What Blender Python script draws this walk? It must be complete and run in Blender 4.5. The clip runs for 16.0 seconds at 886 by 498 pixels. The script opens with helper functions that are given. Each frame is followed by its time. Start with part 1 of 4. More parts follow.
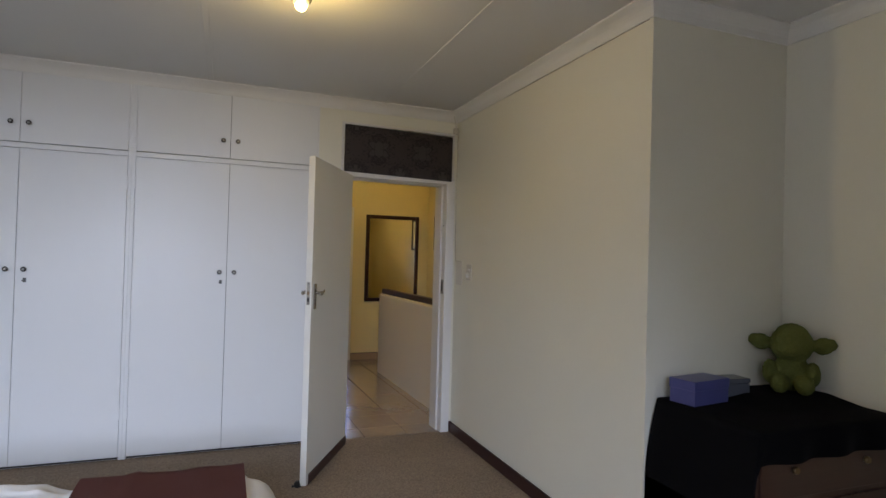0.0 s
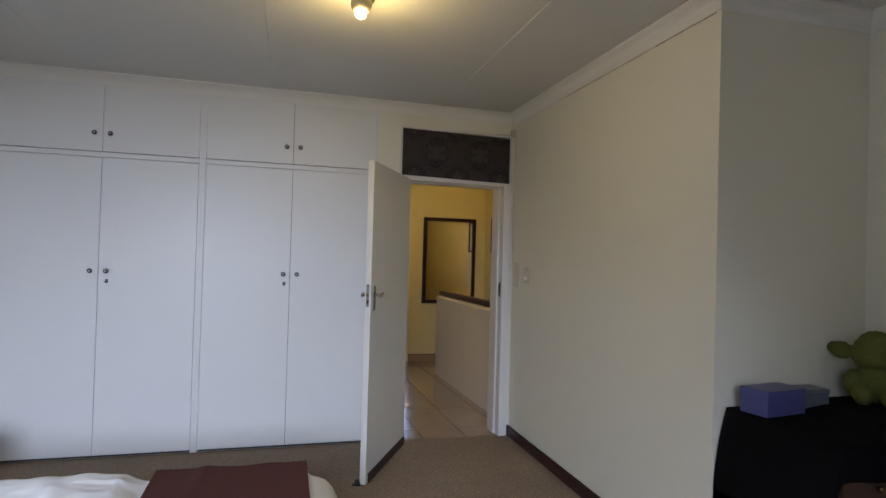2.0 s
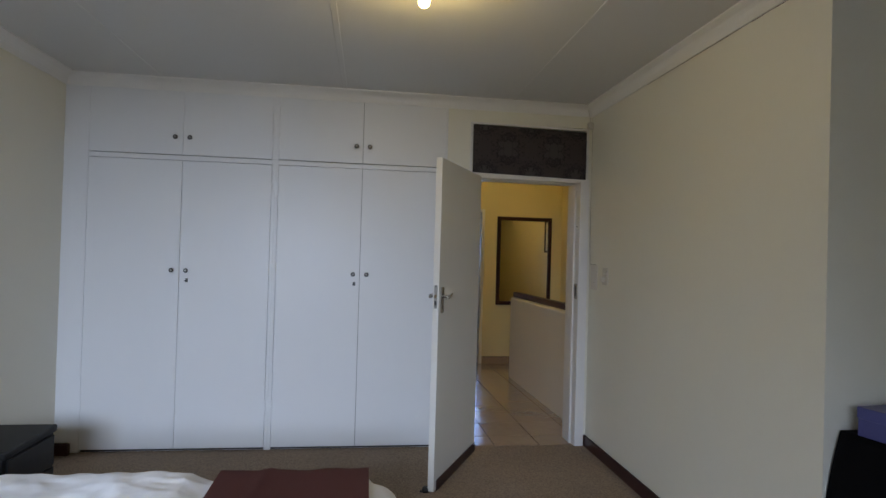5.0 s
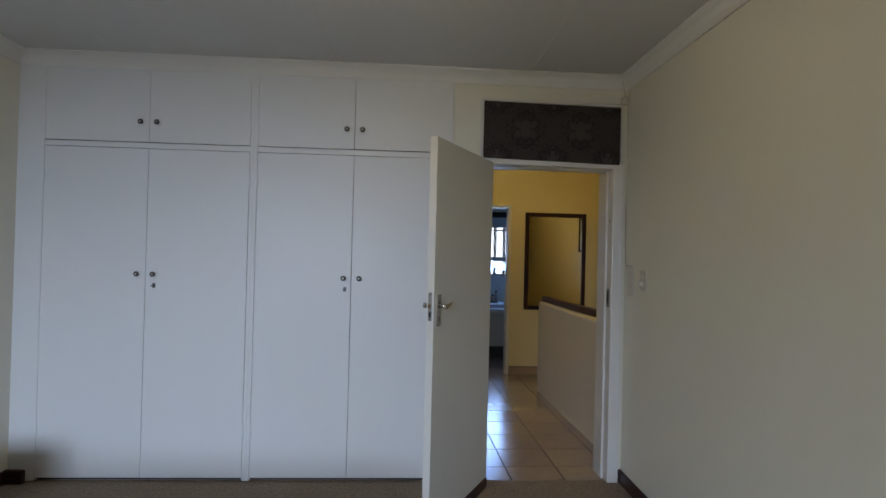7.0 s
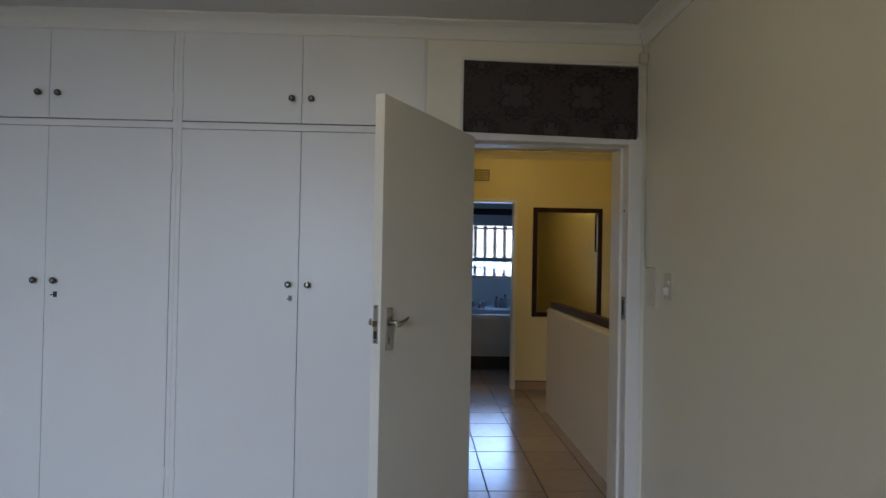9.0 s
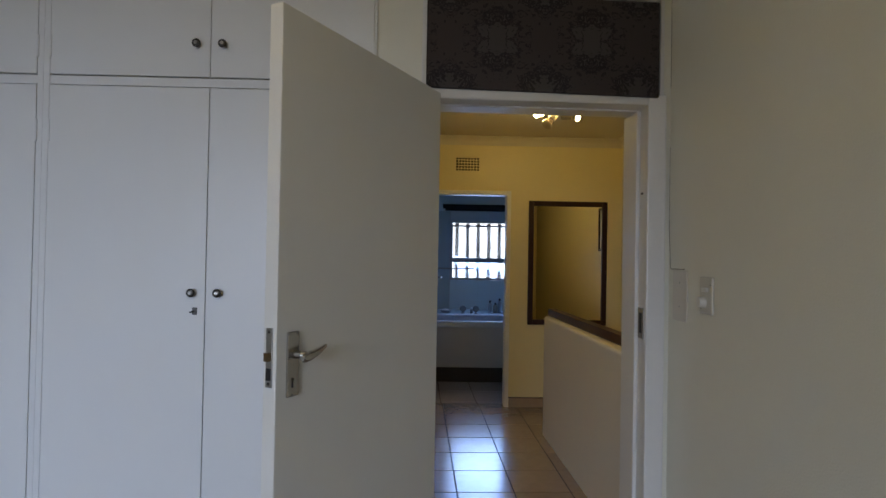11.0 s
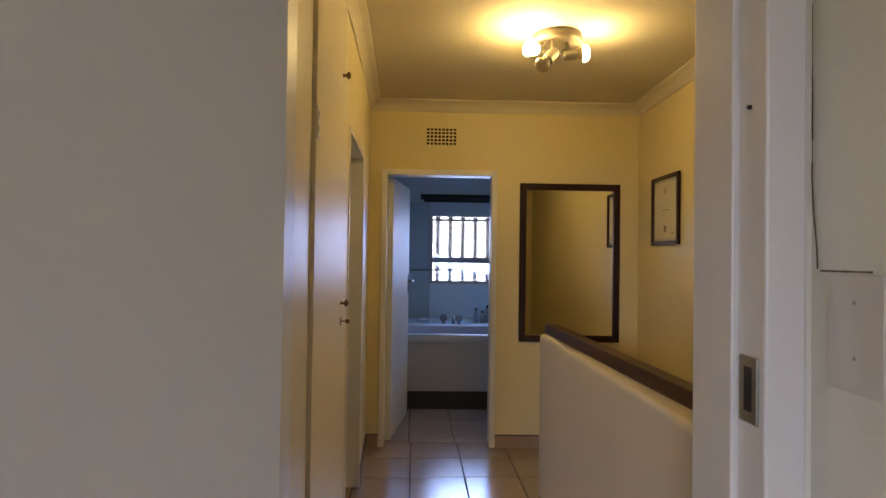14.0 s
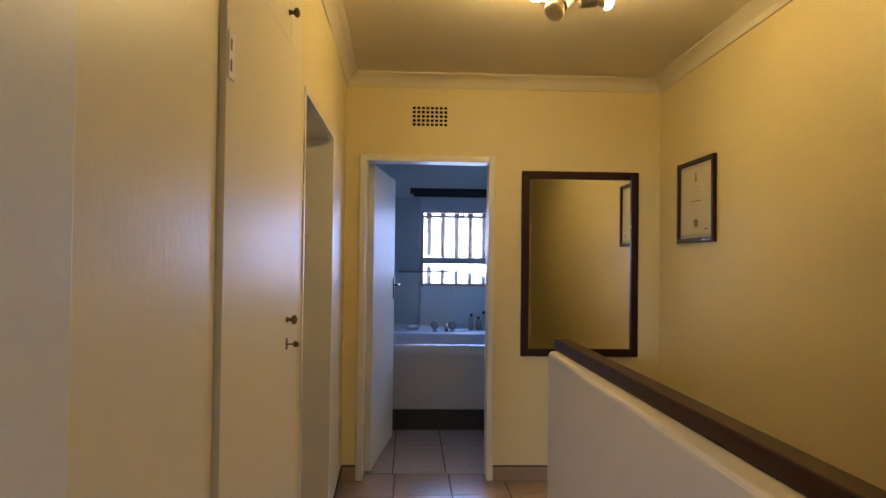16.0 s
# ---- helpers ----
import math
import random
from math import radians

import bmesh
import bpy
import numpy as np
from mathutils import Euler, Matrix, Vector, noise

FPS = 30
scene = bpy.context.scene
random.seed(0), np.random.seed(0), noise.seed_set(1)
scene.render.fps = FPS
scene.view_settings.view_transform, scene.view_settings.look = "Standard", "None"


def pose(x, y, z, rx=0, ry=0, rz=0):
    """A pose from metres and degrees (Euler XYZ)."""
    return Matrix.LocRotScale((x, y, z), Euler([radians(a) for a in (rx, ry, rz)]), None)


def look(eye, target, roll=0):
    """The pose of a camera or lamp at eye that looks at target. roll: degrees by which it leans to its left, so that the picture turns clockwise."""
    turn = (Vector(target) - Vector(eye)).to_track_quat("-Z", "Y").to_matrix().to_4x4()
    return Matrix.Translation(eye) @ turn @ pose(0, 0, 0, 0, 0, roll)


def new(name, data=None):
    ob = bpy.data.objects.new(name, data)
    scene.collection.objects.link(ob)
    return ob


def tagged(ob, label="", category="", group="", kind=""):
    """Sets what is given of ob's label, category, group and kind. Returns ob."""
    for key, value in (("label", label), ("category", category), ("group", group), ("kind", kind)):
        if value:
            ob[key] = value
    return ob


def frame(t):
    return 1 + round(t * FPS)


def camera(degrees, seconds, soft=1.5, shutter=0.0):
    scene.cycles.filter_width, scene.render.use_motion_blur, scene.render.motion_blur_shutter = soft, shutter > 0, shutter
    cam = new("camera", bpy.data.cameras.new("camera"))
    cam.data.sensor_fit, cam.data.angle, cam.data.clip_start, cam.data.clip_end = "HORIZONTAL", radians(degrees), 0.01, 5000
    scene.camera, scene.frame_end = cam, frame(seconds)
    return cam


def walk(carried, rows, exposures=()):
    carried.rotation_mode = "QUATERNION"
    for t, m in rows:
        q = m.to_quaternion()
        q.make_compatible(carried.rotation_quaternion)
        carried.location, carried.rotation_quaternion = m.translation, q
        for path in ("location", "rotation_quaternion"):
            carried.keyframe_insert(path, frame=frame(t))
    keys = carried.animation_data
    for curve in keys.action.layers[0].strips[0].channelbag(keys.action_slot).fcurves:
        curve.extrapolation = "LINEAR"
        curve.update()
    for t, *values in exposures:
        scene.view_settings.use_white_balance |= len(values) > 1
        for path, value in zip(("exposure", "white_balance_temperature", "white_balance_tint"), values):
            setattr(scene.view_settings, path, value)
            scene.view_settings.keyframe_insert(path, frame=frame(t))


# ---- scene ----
cam = camera(75.7, 16.0)
PATH = [
    (0, (0.201, 0.099, 1.443), (0.914, 1.968, 1.47), 1.6),
    (0.5, (0.199, 0.096, 1.439), (0.865, 1.981, 1.468), 1.6),
    (1, (0.196, 0.098, 1.437), (0.815, 1.999, 1.467), 1.6),
    (1.5, (0.193, 0.1, 1.437), (0.765, 2.017, 1.468), 1.6),
    (2, (0.196, 0.102, 1.448), (0.72, 2.032, 1.476), 1.6),
    (2.5, (0.188, 0.102, 1.446), (0.663, 2.044, 1.475), 1.6),
    (3, (0.185, 0.099, 1.447), (0.608, 2.054, 1.476), 1.6),
    (3.5, (0.188, 0.101, 1.442), (0.56, 2.066, 1.473), 1.5),
    (4, (0.191, 0.103, 1.449), (0.517, 2.076, 1.477), 1.6),
    (6.5, (0.497, 0.677, 1.444), (0.661, 2.67, 1.462), 1.4),
    (7, (0.575, 0.844, 1.456), (0.694, 2.84, 1.474), 1.4),
    (7.5, (0.687, 1.043, 1.456), (0.774, 3.041, 1.476), 1.3),
    (8, (0.785, 1.206, 1.455), (0.847, 3.205, 1.473), 1.2),
    (8.5, (0.851, 1.386, 1.448), (0.898, 3.386, 1.465), 1.5),
    (9, (0.883, 1.578, 1.451), (0.926, 3.578, 1.473), 1.1),
    (11.5, (1.125, 2.515, 1.434), (1.164, 4.514, 1.461), 1.0),
    (12, (1.183, 2.731, 1.427), (1.223, 4.73, 1.455), 1.2),
    (12.5, (1.236, 2.918, 1.423), (1.278, 4.917, 1.452), 0.9),
    (13, (1.251, 3.092, 1.405), (1.302, 5.091, 1.439), 0.8),
    (13.5, (1.291, 3.309, 1.421), (1.339, 5.309, 1.453), 0.8),
    (14, (1.314, 3.515, 1.422), (1.365, 5.515, 1.453), 0.8),
    (14.5, (1.357, 3.713, 1.419), (1.41, 5.712, 1.45), 0.7),
    (15, (1.385, 3.866, 1.418), (1.438, 5.865, 1.447), 0.7),
    (15.5, (1.393, 4.012, 1.426), (1.444, 6.011, 1.455), 0.5),
    (16, (1.376, 4.143, 1.424), (1.441, 6.142, 1.456), 0.7),
]
EXPOSURE = [(0.0, -0.35, 6680, 16.0), (4.0, -0.57, 6450, 14), (7.0, -0.74, 6380, 11.5), (9.0, -0.87, 6480, 11.5), (11.5, -0.56, 6350, 15), (12.5, -0.25, 6520, 21.5), (14.5, -0.06, 6720, 23.5), (15.4, 0.12, 6650, 24.5), (16.0, 0.22, 6450, 24)]
walk(cam, [(t, look(eye, target, roll)) for t, eye, target, roll in PATH], EXPOSURE)

# ---- world and light ----
WINDOW_W, BULB_W, BEDBULB_W, BATH_W = 128.0, 290.0, 12.0, 11.0
world = bpy.data.worlds.new("world")
scene.world = world
world.use_nodes = True
wn = world.node_tree
sky = wn.nodes.new("ShaderNodeTexSky")
sky.sky_type, sky.sun_disc = "NISHITA", False
sky.sun_elevation, sky.sun_rotation = radians(52), radians(100)
wn.links.new(sky.outputs[0], wn.nodes["Background"].inputs[0])
wn.nodes["Background"].inputs[1].default_value = 0.12


DAYLIGHT = (0.63, 0.77, 1.0)


def lamp(name, kind, m, watts, colour, **more):
    data = bpy.data.lights.new(name, kind)
    data.energy, data.color = watts, colour
    for key, value in more.items():
        if key == "soft":
            data.shadow_soft_size = value
        elif key == "size":
            data.shape, data.size, data.size_y = "RECTANGLE", value[0], value[1]
        elif key == "angle":
            data.angle = value
        elif key == "spread":
            data.spread = value
    ob = new(name, data)
    ob.matrix_world = m
    return ob


lamp("sun", "SUN", look((6, -3, 9), (0, 0, 0)), 2.0, (1, 0.95, 0.88), angle=radians(0.5))
lamp("bedroom_window_sky", "AREA", look((-0.75, -1.86, 1.85), (-0.8, 4.5, -2.7)), WINDOW_W, DAYLIGHT, size=(1.6, 1.0), spread=radians(88))
lamp("bathroom_window_sky", "AREA", look((1.90, 10.36, 1.55), (1.65, 7.2, 0.0)), BATH_W, (0.26, 0.48, 1.0), size=(1.0, 0.8), spread=radians(105))
WARM = (1.0, 0.745, 0.262)

# ---- materials ----


def material(name, colour, rough=0.5, metal=0.0, second=None, grain=(60.0, 0.3), stain=(1.6, 0.12), bump=0.0, bump_scale=90.0, stretch=(1, 1, 1), spec=0.5, coat=0.0, island=0.0, contrast=0.0):
    """A procedural surface: two colours mixed by fine grain, broad stains, and fine relief."""
    m = bpy.data.materials.new(name)
    m.use_nodes = True
    t = m.node_tree
    p = t.nodes["Principled BSDF"]
    p.inputs["Roughness"].default_value, p.inputs["Metallic"].default_value = rough, metal
    p.inputs["Specular IOR Level"].default_value = spec
    p.inputs["Coat Weight"].default_value, p.inputs["Coat Roughness"].default_value = coat, rough
    second = second or tuple(c * 0.9 for c in colour)
    co = t.nodes.new("ShaderNodeTexCoord")
    mp = t.nodes.new("ShaderNodeMapping")
    mp.inputs["Scale"].default_value = stretch
    t.links.new(co.outputs["Object"], mp.inputs[0])
    fine = t.nodes.new("ShaderNodeTexNoise")
    fine.inputs["Scale"].default_value, fine.inputs["Detail"].default_value = grain[0], 4
    t.links.new(mp.outputs[0], fine.inputs["Vector"])
    broad = t.nodes.new("ShaderNodeTexNoise")
    broad.inputs["Scale"].default_value, broad.inputs["Detail"].default_value = stain[0], 3
    t.links.new(co.outputs["Object"], broad.inputs["Vector"])
    mix = t.nodes.new("ShaderNodeMix")
    mix.data_type = "RGBA"
    mix.inputs["A"].default_value, mix.inputs["B"].default_value = (*colour, 1), (*second, 1)
    a = t.nodes.new("ShaderNodeMath")
    a.operation, a.inputs[1].default_value = "MULTIPLY", grain[1]
    if contrast:
        cut = t.nodes.new("ShaderNodeMapRange")
        cut.inputs["From Min"].default_value, cut.inputs["From Max"].default_value = 0.5 - contrast, 0.5 + contrast
        t.links.new(fine.outputs[0], cut.inputs["Value"])
        t.links.new(cut.outputs[0], a.inputs[0])
    else:
        t.links.new(fine.outputs[0], a.inputs[0])
    b = t.nodes.new("ShaderNodeMath")
    b.operation, b.inputs[1].default_value = "MULTIPLY_ADD", stain[1]
    t.links.new(broad.outputs[0], b.inputs[0])
    t.links.new(a.outputs[0], b.inputs[2])
    last = b.outputs[0]
    if island:
        info = t.nodes.new("ShaderNodeObjectInfo")
        c = t.nodes.new("ShaderNodeMath")
        c.operation, c.inputs[1].default_value = "MULTIPLY_ADD", island
        t.links.new(info.outputs["Random"], c.inputs[0])
        t.links.new(last, c.inputs[2])
        last = c.outputs[0]
    t.links.new(last, mix.inputs["Factor"])
    t.links.new(mix.outputs["Result"], p.inputs["Base Color"])
    rr = t.nodes.new("ShaderNodeMapRange")
    rr.inputs["To Min"].default_value, rr.inputs["To Max"].default_value = max(rough - 0.08, 0.02), min(rough + 0.08, 1)
    t.links.new(broad.outputs[0], rr.inputs["Value"])
    t.links.new(rr.outputs[0], p.inputs["Roughness"])
    if bump:
        rel = t.nodes.new("ShaderNodeTexNoise")
        rel.inputs["Scale"].default_value, rel.inputs["Detail"].default_value = bump_scale, 3
        t.links.new(mp.outputs[0], rel.inputs["Vector"])
        bp = t.nodes.new("ShaderNodeBump")
        bp.inputs["Strength"].default_value, bp.inputs["Distance"].default_value = bump, 0.004
        t.links.new(rel.outputs[0], bp.inputs["Height"])
        t.links.new(bp.outputs[0], p.inputs["Normal"])
    return m


def glow(name, colour, strength):
    m = bpy.data.materials.new(name)
    m.use_nodes = True
    p = m.node_tree.nodes["Principled BSDF"]
    p.inputs["Base Color"].default_value = (*colour, 1)
    p.inputs["Emission Color"].default_value, p.inputs["Emission Strength"].default_value = (*colour, 1), strength
    return m


def damask():
    """Near-black fabric with rows of slightly lighter medallions."""
    m = material("damask_fabric", (0.016, 0.014, 0.016), 0.75, bump=0.3, bump_scale=400)
    t = m.node_tree
    p = t.nodes["Principled BSDF"]
    co = t.nodes.new("ShaderNodeTexCoord")
    wob = t.nodes.new("ShaderNodeTexNoise")
    wob.inputs["Scale"].default_value, wob.inputs["Detail"].default_value = 26, 3
    t.links.new(co.outputs["Object"], wob.inputs["Vector"])
    sep = t.nodes.new("ShaderNodeSeparateXYZ")
    t.links.new(co.outputs["Object"], sep.inputs[0])

    def maths(op, a, b=None, value=None):
        n = t.nodes.new("ShaderNodeMath")
        n.operation = op
        t.links.new(a, n.inputs[0])
        if b is not None:
            t.links.new(b, n.inputs[1])
        if value is not None:
            n.inputs[1].default_value = value
        return n.outputs[0]

    def fold(a, size):
        return maths("PINGPONG", a, value=size)

    px, pz = fold(maths("ADD", sep.outputs[0], value=-1.303), 0.18), fold(maths("ADD", sep.outputs[2], value=-2.27), 0.20)
    com = t.nodes.new("ShaderNodeCombineXYZ")
    t.links.new(px, com.inputs[0])
    t.links.new(pz, com.inputs[2])
    t.links.new(com.outputs[0], wob.inputs["Vector"])
    wob.inputs["Scale"].default_value, wob.inputs["Detail"].default_value, wob.inputs["Distortion"].default_value = 46, 3.0, 1.6

    def flower(x, z, wide, tall, lobes):
        """Distance from a scalloped medallion's centre, 1 at its rim."""
        u, v = maths("DIVIDE", x, value=wide), maths("DIVIDE", z, value=tall)
        far = maths("SQRT", maths("ADD", maths("MULTIPLY", u, u), maths("MULTIPLY", v, v)))
        turn = maths("MULTIPLY", maths("ARCTAN2", v, u), value=lobes)
        return maths("ADD", far, maths("MULTIPLY", maths("ABSOLUTE", maths("SINE", turn)), value=-0.22))

    def other(a, size):
        return maths("MULTIPLY", maths("SUBTRACT", a, value=size), value=-1.0)

    near_ = flower(px, pz, 0.098, 0.112, 4.0)
    next_ = flower(other(px, 0.18), other(pz, 0.20), 0.088, 0.105, 3.0)
    lot = maths("ADD", maths("MINIMUM", near_, next_), maths("MULTIPLY", maths("SUBTRACT", wob.outputs[0], value=0.5), value=2.6))
    ramp = t.nodes.new("ShaderNodeValToRGB")
    e = ramp.color_ramp.elements
    e[0].position, e[0].color = 0.42, (0.050, 0.040, 0.041, 1)
    e[1].position, e[1].color = 0.56, (0.008, 0.0055, 0.0065, 1)
    for at, tone in ((0.80, (0.009, 0.006, 0.007, 1)), (0.96, (0.040, 0.029, 0.029, 1))):
        n = e.new(at)
        n.color = tone
    t.links.new(lot, ramp.inputs[0])
    t.links.new(ramp.outputs[0], p.inputs["Base Color"])
    return m


def textured_glass():
    m = bpy.data.materials.new("obscured_glass")
    m.use_nodes = True
    t = m.node_tree
    p = t.nodes["Principled BSDF"]
    p.inputs["Base Color"].default_value, p.inputs["Roughness"].default_value = (0.93, 0.97, 1, 1), 0.03
    p.inputs["Transmission Weight"].default_value, p.inputs["IOR"].default_value = 1.0, 1.45
    v = t.nodes.new("ShaderNodeTexVoronoi")
    v.inputs["Scale"].default_value = 130
    co = t.nodes.new("ShaderNodeTexCoord")
    t.links.new(co.outputs["Object"], v.inputs["Vector"])
    b = t.nodes.new("ShaderNodeBump")
    b.inputs["Strength"].default_value, b.inputs["Distance"].default_value = 1.0, 0.005
    t.links.new(v.outputs["Distance"], b.inputs["Height"])
    t.links.new(b.outputs[0], p.inputs["Normal"])
    return m


def clear_glass(name, tint=(1, 1, 1)):
    m = bpy.data.materials.new(name)
    m.use_nodes = True
    p = m.node_tree.nodes["Principled BSDF"]
    p.inputs["Base Color"].default_value, p.inputs["Roughness"].default_value = (*tint, 1), 0.01
    p.inputs["Transmission Weight"].default_value, p.inputs["IOR"].default_value = 1.0, 1.45
    return m


WALL = material("cream_wall_paint", (0.80, 0.778, 0.675), 0.5, second=(0.745, 0.714, 0.605), stain=(1.1, 0.35), grain=(40, 0.25), bump=0.25, bump_scale=160)
HALLWALL = material("yellow_cream_wall_paint", (0.745, 0.64, 0.355), 0.42, second=(0.685, 0.575, 0.30), stain=(1.3, 0.3), grain=(35, 0.25), bump=0.3, bump_scale=120)
HALFWALL = material("pinkish_cream_wall_paint", (0.76, 0.695, 0.585), 0.5, second=(0.70, 0.635, 0.525), stain=(1.6, 0.35), grain=(35, 0.25), bump=0.2, bump_scale=90)
GLOSSWALL = material("brushed_gloss_enamel", (0.78, 0.71, 0.53), 0.38, spec=0.4, second=(0.72, 0.65, 0.47), stain=(1.4, 0.3), grain=(30, 0.3), bump=0.2, bump_scale=60, stretch=(1, 1, 0.4))
GLOSSDOOR = material("smooth_gloss_enamel", (0.78, 0.71, 0.53), 0.42, spec=0.12, second=(0.73, 0.66, 0.48), stain=(1.2, 0.3), grain=(30, 0.3))
CEIL = material("white_ceiling_paint", (0.67, 0.665, 0.64), 0.85, second=(0.61, 0.60, 0.575), stain=(0.9, 0.4), bump=0.2, bump_scale=120)
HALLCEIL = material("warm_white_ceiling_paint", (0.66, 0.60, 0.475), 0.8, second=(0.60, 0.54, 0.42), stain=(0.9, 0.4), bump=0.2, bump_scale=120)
TRIMWHITE = material("white_cornice_plaster", (0.80, 0.79, 0.76), 0.6, stain=(2.0, 0.3), bump=0.1)
ENAMEL = material("white_enamel_paint", (0.77, 0.775, 0.775), 0.39, spec=0.48, second=(0.73, 0.735, 0.73), stain=(1.3, 0.35), grain=(18, 0.25), bump=0.09, bump_scale=45, stretch=(1, 1, 0.35))
DOORPAINT = material("cream_door_enamel", (0.755, 0.742, 0.695), 0.48, spec=0.35, second=(0.70, 0.682, 0.63), stain=(1.6, 0.35), grain=(18, 0.25), bump=0.09, bump_scale=50, stretch=(1, 1, 0.3))
FRAMEPAINT = material("steel_frame_enamel", (0.78, 0.765, 0.74), 0.37, stain=(2.5, 0.35), bump=0.15, bump_scale=60)
DARKGAP = material("door_gap_shade", (0.045, 0.04, 0.036), 0.8)
SKIRT = material("maroon_skirting_paint", (0.040, 0.014, 0.014), 0.35, second=(0.026, 0.010, 0.011), bump=0.15, bump_scale=40)
CARPET = material("speckled_loop_carpet", (0.40, 0.31, 0.232), 0.95, second=(0.185, 0.14, 0.104), contrast=0.22, grain=(110, 0.8), stain=(2.2, 0.45), bump=0.9, bump_scale=230, spec=0.1)
TILE = material("glazed_terracotta_tile", (0.44, 0.325, 0.23), 0.20, spec=1.0, coat=0.9, second=(0.30, 0.215, 0.148), grain=(14, 0.55), stain=(3.5, 0.4), bump=0.16, bump_scale=22, island=0.25)
# Terracotta tile again, with the window's blue reflection put into its colour.
BATHFLOOR = material("blue_lit_floor_tile", (0.46, 0.42, 0.46), 0.20, spec=1.0, coat=0.9, second=(0.36, 0.315, 0.33), grain=(14, 0.5), stain=(3.5, 0.4), bump=0.10, bump_scale=22, island=0.25)
GROUT = material("dark_grout", (0.045, 0.034, 0.03), 0.9)
WOOD = material("dark_mahogany", (0.050, 0.012, 0.010), 0.36, spec=0.3, second=(0.018, 0.006, 0.005), grain=(26, 0.7), stretch=(4, 0.25, 4), bump=0.08)
FRAMEWOOD = material("dark_brown_moulding", (0.034, 0.011, 0.009), 0.42, spec=0.25, second=(0.012, 0.006, 0.005), grain=(30, 0.6), bump=0.1)
BROWNWOOD = material("brown_wood_veneer", (0.065, 0.028, 0.016), 0.45, second=(0.035, 0.014, 0.008), grain=(16, 0.7), stretch=(0.4, 3, 6))
CHROME = material("worn_chrome", (0.50, 0.48, 0.45), 0.2, metal=1.0, stain=(30, 0.4), grain=(200, 0.3))
STEEL = material("dull_steel", (0.36, 0.34, 0.31), 0.4, metal=1.0, grain=(120, 0.5))
BRASS = material("aged_brass", (0.20, 0.135, 0.07), 0.35, metal=1.0, grain=(150, 0.5))
KNOB = material("dark_pewter", (0.10, 0.095, 0.09), 0.37, metal=1.0, grain=(150, 0.5))
BLACK = material("black_plastic", (0.012, 0.012, 0.013), 0.5)
BLACKWOOD = material("black_lacquered_wood", (0.013, 0.013, 0.014), 0.5, spec=0.25, second=(0.010, 0.010, 0.011), grain=(40, 0.5))
CLOTH = material("black_cotton_cloth", (0.008, 0.008, 0.010), 0.95, second=(0.005, 0.005, 0.006), bump=0.4, bump_scale=300, spec=0.15)
LINEN = material("white_cotton_linen", (0.80, 0.80, 0.81), 0.85, second=(0.74, 0.745, 0.77), bump=0.25, bump_scale=25, stain=(3, 0.4))
RUNNER = material("maroon_woven_throw", (0.17, 0.055, 0.045), 0.9, second=(0.12, 0.038, 0.032), grain=(180, 0.7), bump=0.5, bump_scale=260)
BLUEBOX = material("violet_blue_card", (0.060, 0.066, 0.215), 0.37, second=(0.05, 0.055, 0.18), grain=(20, 0.4))
PALEBOTTLE = material("pale_translucent_plastic", (0.30, 0.34, 0.38), 0.37)
GREYBOX = material("smoky_plastic", (0.10, 0.11, 0.14), 0.2)
PLUSH = material("olive_green_plush", (0.150, 0.165, 0.045), 0.95, second=(0.095, 0.105, 0.028), grain=(120, 0.9), bump=0.9, bump_scale=120, spec=0.1)
SWITCH = material("ivory_switch_plastic", (0.63, 0.595, 0.525), 0.35)
ROCKER = material("white_switch_plastic", (0.76, 0.74, 0.68), 0.37)
PATCH = material("painted_blank_plate", (0.70, 0.655, 0.58), 0.45, stain=(8, 0.4), bump=0.1)
CRACK = material("old_filler_crack_and_line", (0.17, 0.13, 0.09), 0.9, grain=(80, 0.9))
SILVER = material("brushed_lamp_nickel", (0.40, 0.37, 0.31), 0.38, metal=0.85, grain=(90, 0.4))
# Lamp plate coloured dark for the shade on its underside.
LAMPBASE = material("shaded_lamp_enamel", (0.15, 0.125, 0.095), 0.4)
DEADBULB = material("unlit_bulb_glass", (0.55, 0.46, 0.32), 0.37, grain=(30, 0.3))
BULB = glow("lit_bulb", (1.0, 0.72, 0.30), 26.0)
REFLECTOR_BULB = glow("lit_reflector_bulb", WARM, BULB_W)
REFLECTOR_DIM = glow("dimmer_reflector_bulb", WARM, BULB_W * 0.62)
VENTHOLE = material("dark_vent_holes", (0.012, 0.008, 0.005), 0.95, spec=0.1)
PAPER = material("aged_certificate_paper", (0.66, 0.62, 0.48), 0.7, second=(0.60, 0.55, 0.42), grain=(30, 0.4))
MOUNT = material("grey_card_mount", (0.50, 0.49, 0.45), 0.8)
INK = material("brown_ink", (0.16, 0.12, 0.07), 0.8)
GOLD = material("gold_seal_foil", (0.24, 0.17, 0.05), 0.45, metal=0.4)
BATHTILE = material("pale_blue_white_tile", (0.60, 0.73, 0.80), 0.2, second=(0.54, 0.66, 0.74), stain=(2, 0.4), grain=(15, 0.3))
# Wall tile darkened to hold the shade left of the bathroom window.
PIERTILE = material("shaded_wall_tile", (0.40, 0.50, 0.56), 0.2, second=(0.34, 0.44, 0.51), stain=(2, 0.4), grain=(15, 0.3))
TAPMETAL = material("dull_chrome_tap", (0.22, 0.24, 0.26), 0.37, metal=1.0, stain=(30, 0.4))
BATHGROUT = material("pale_grout", (0.50, 0.58, 0.65), 0.7)
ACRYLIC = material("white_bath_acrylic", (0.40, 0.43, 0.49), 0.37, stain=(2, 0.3))
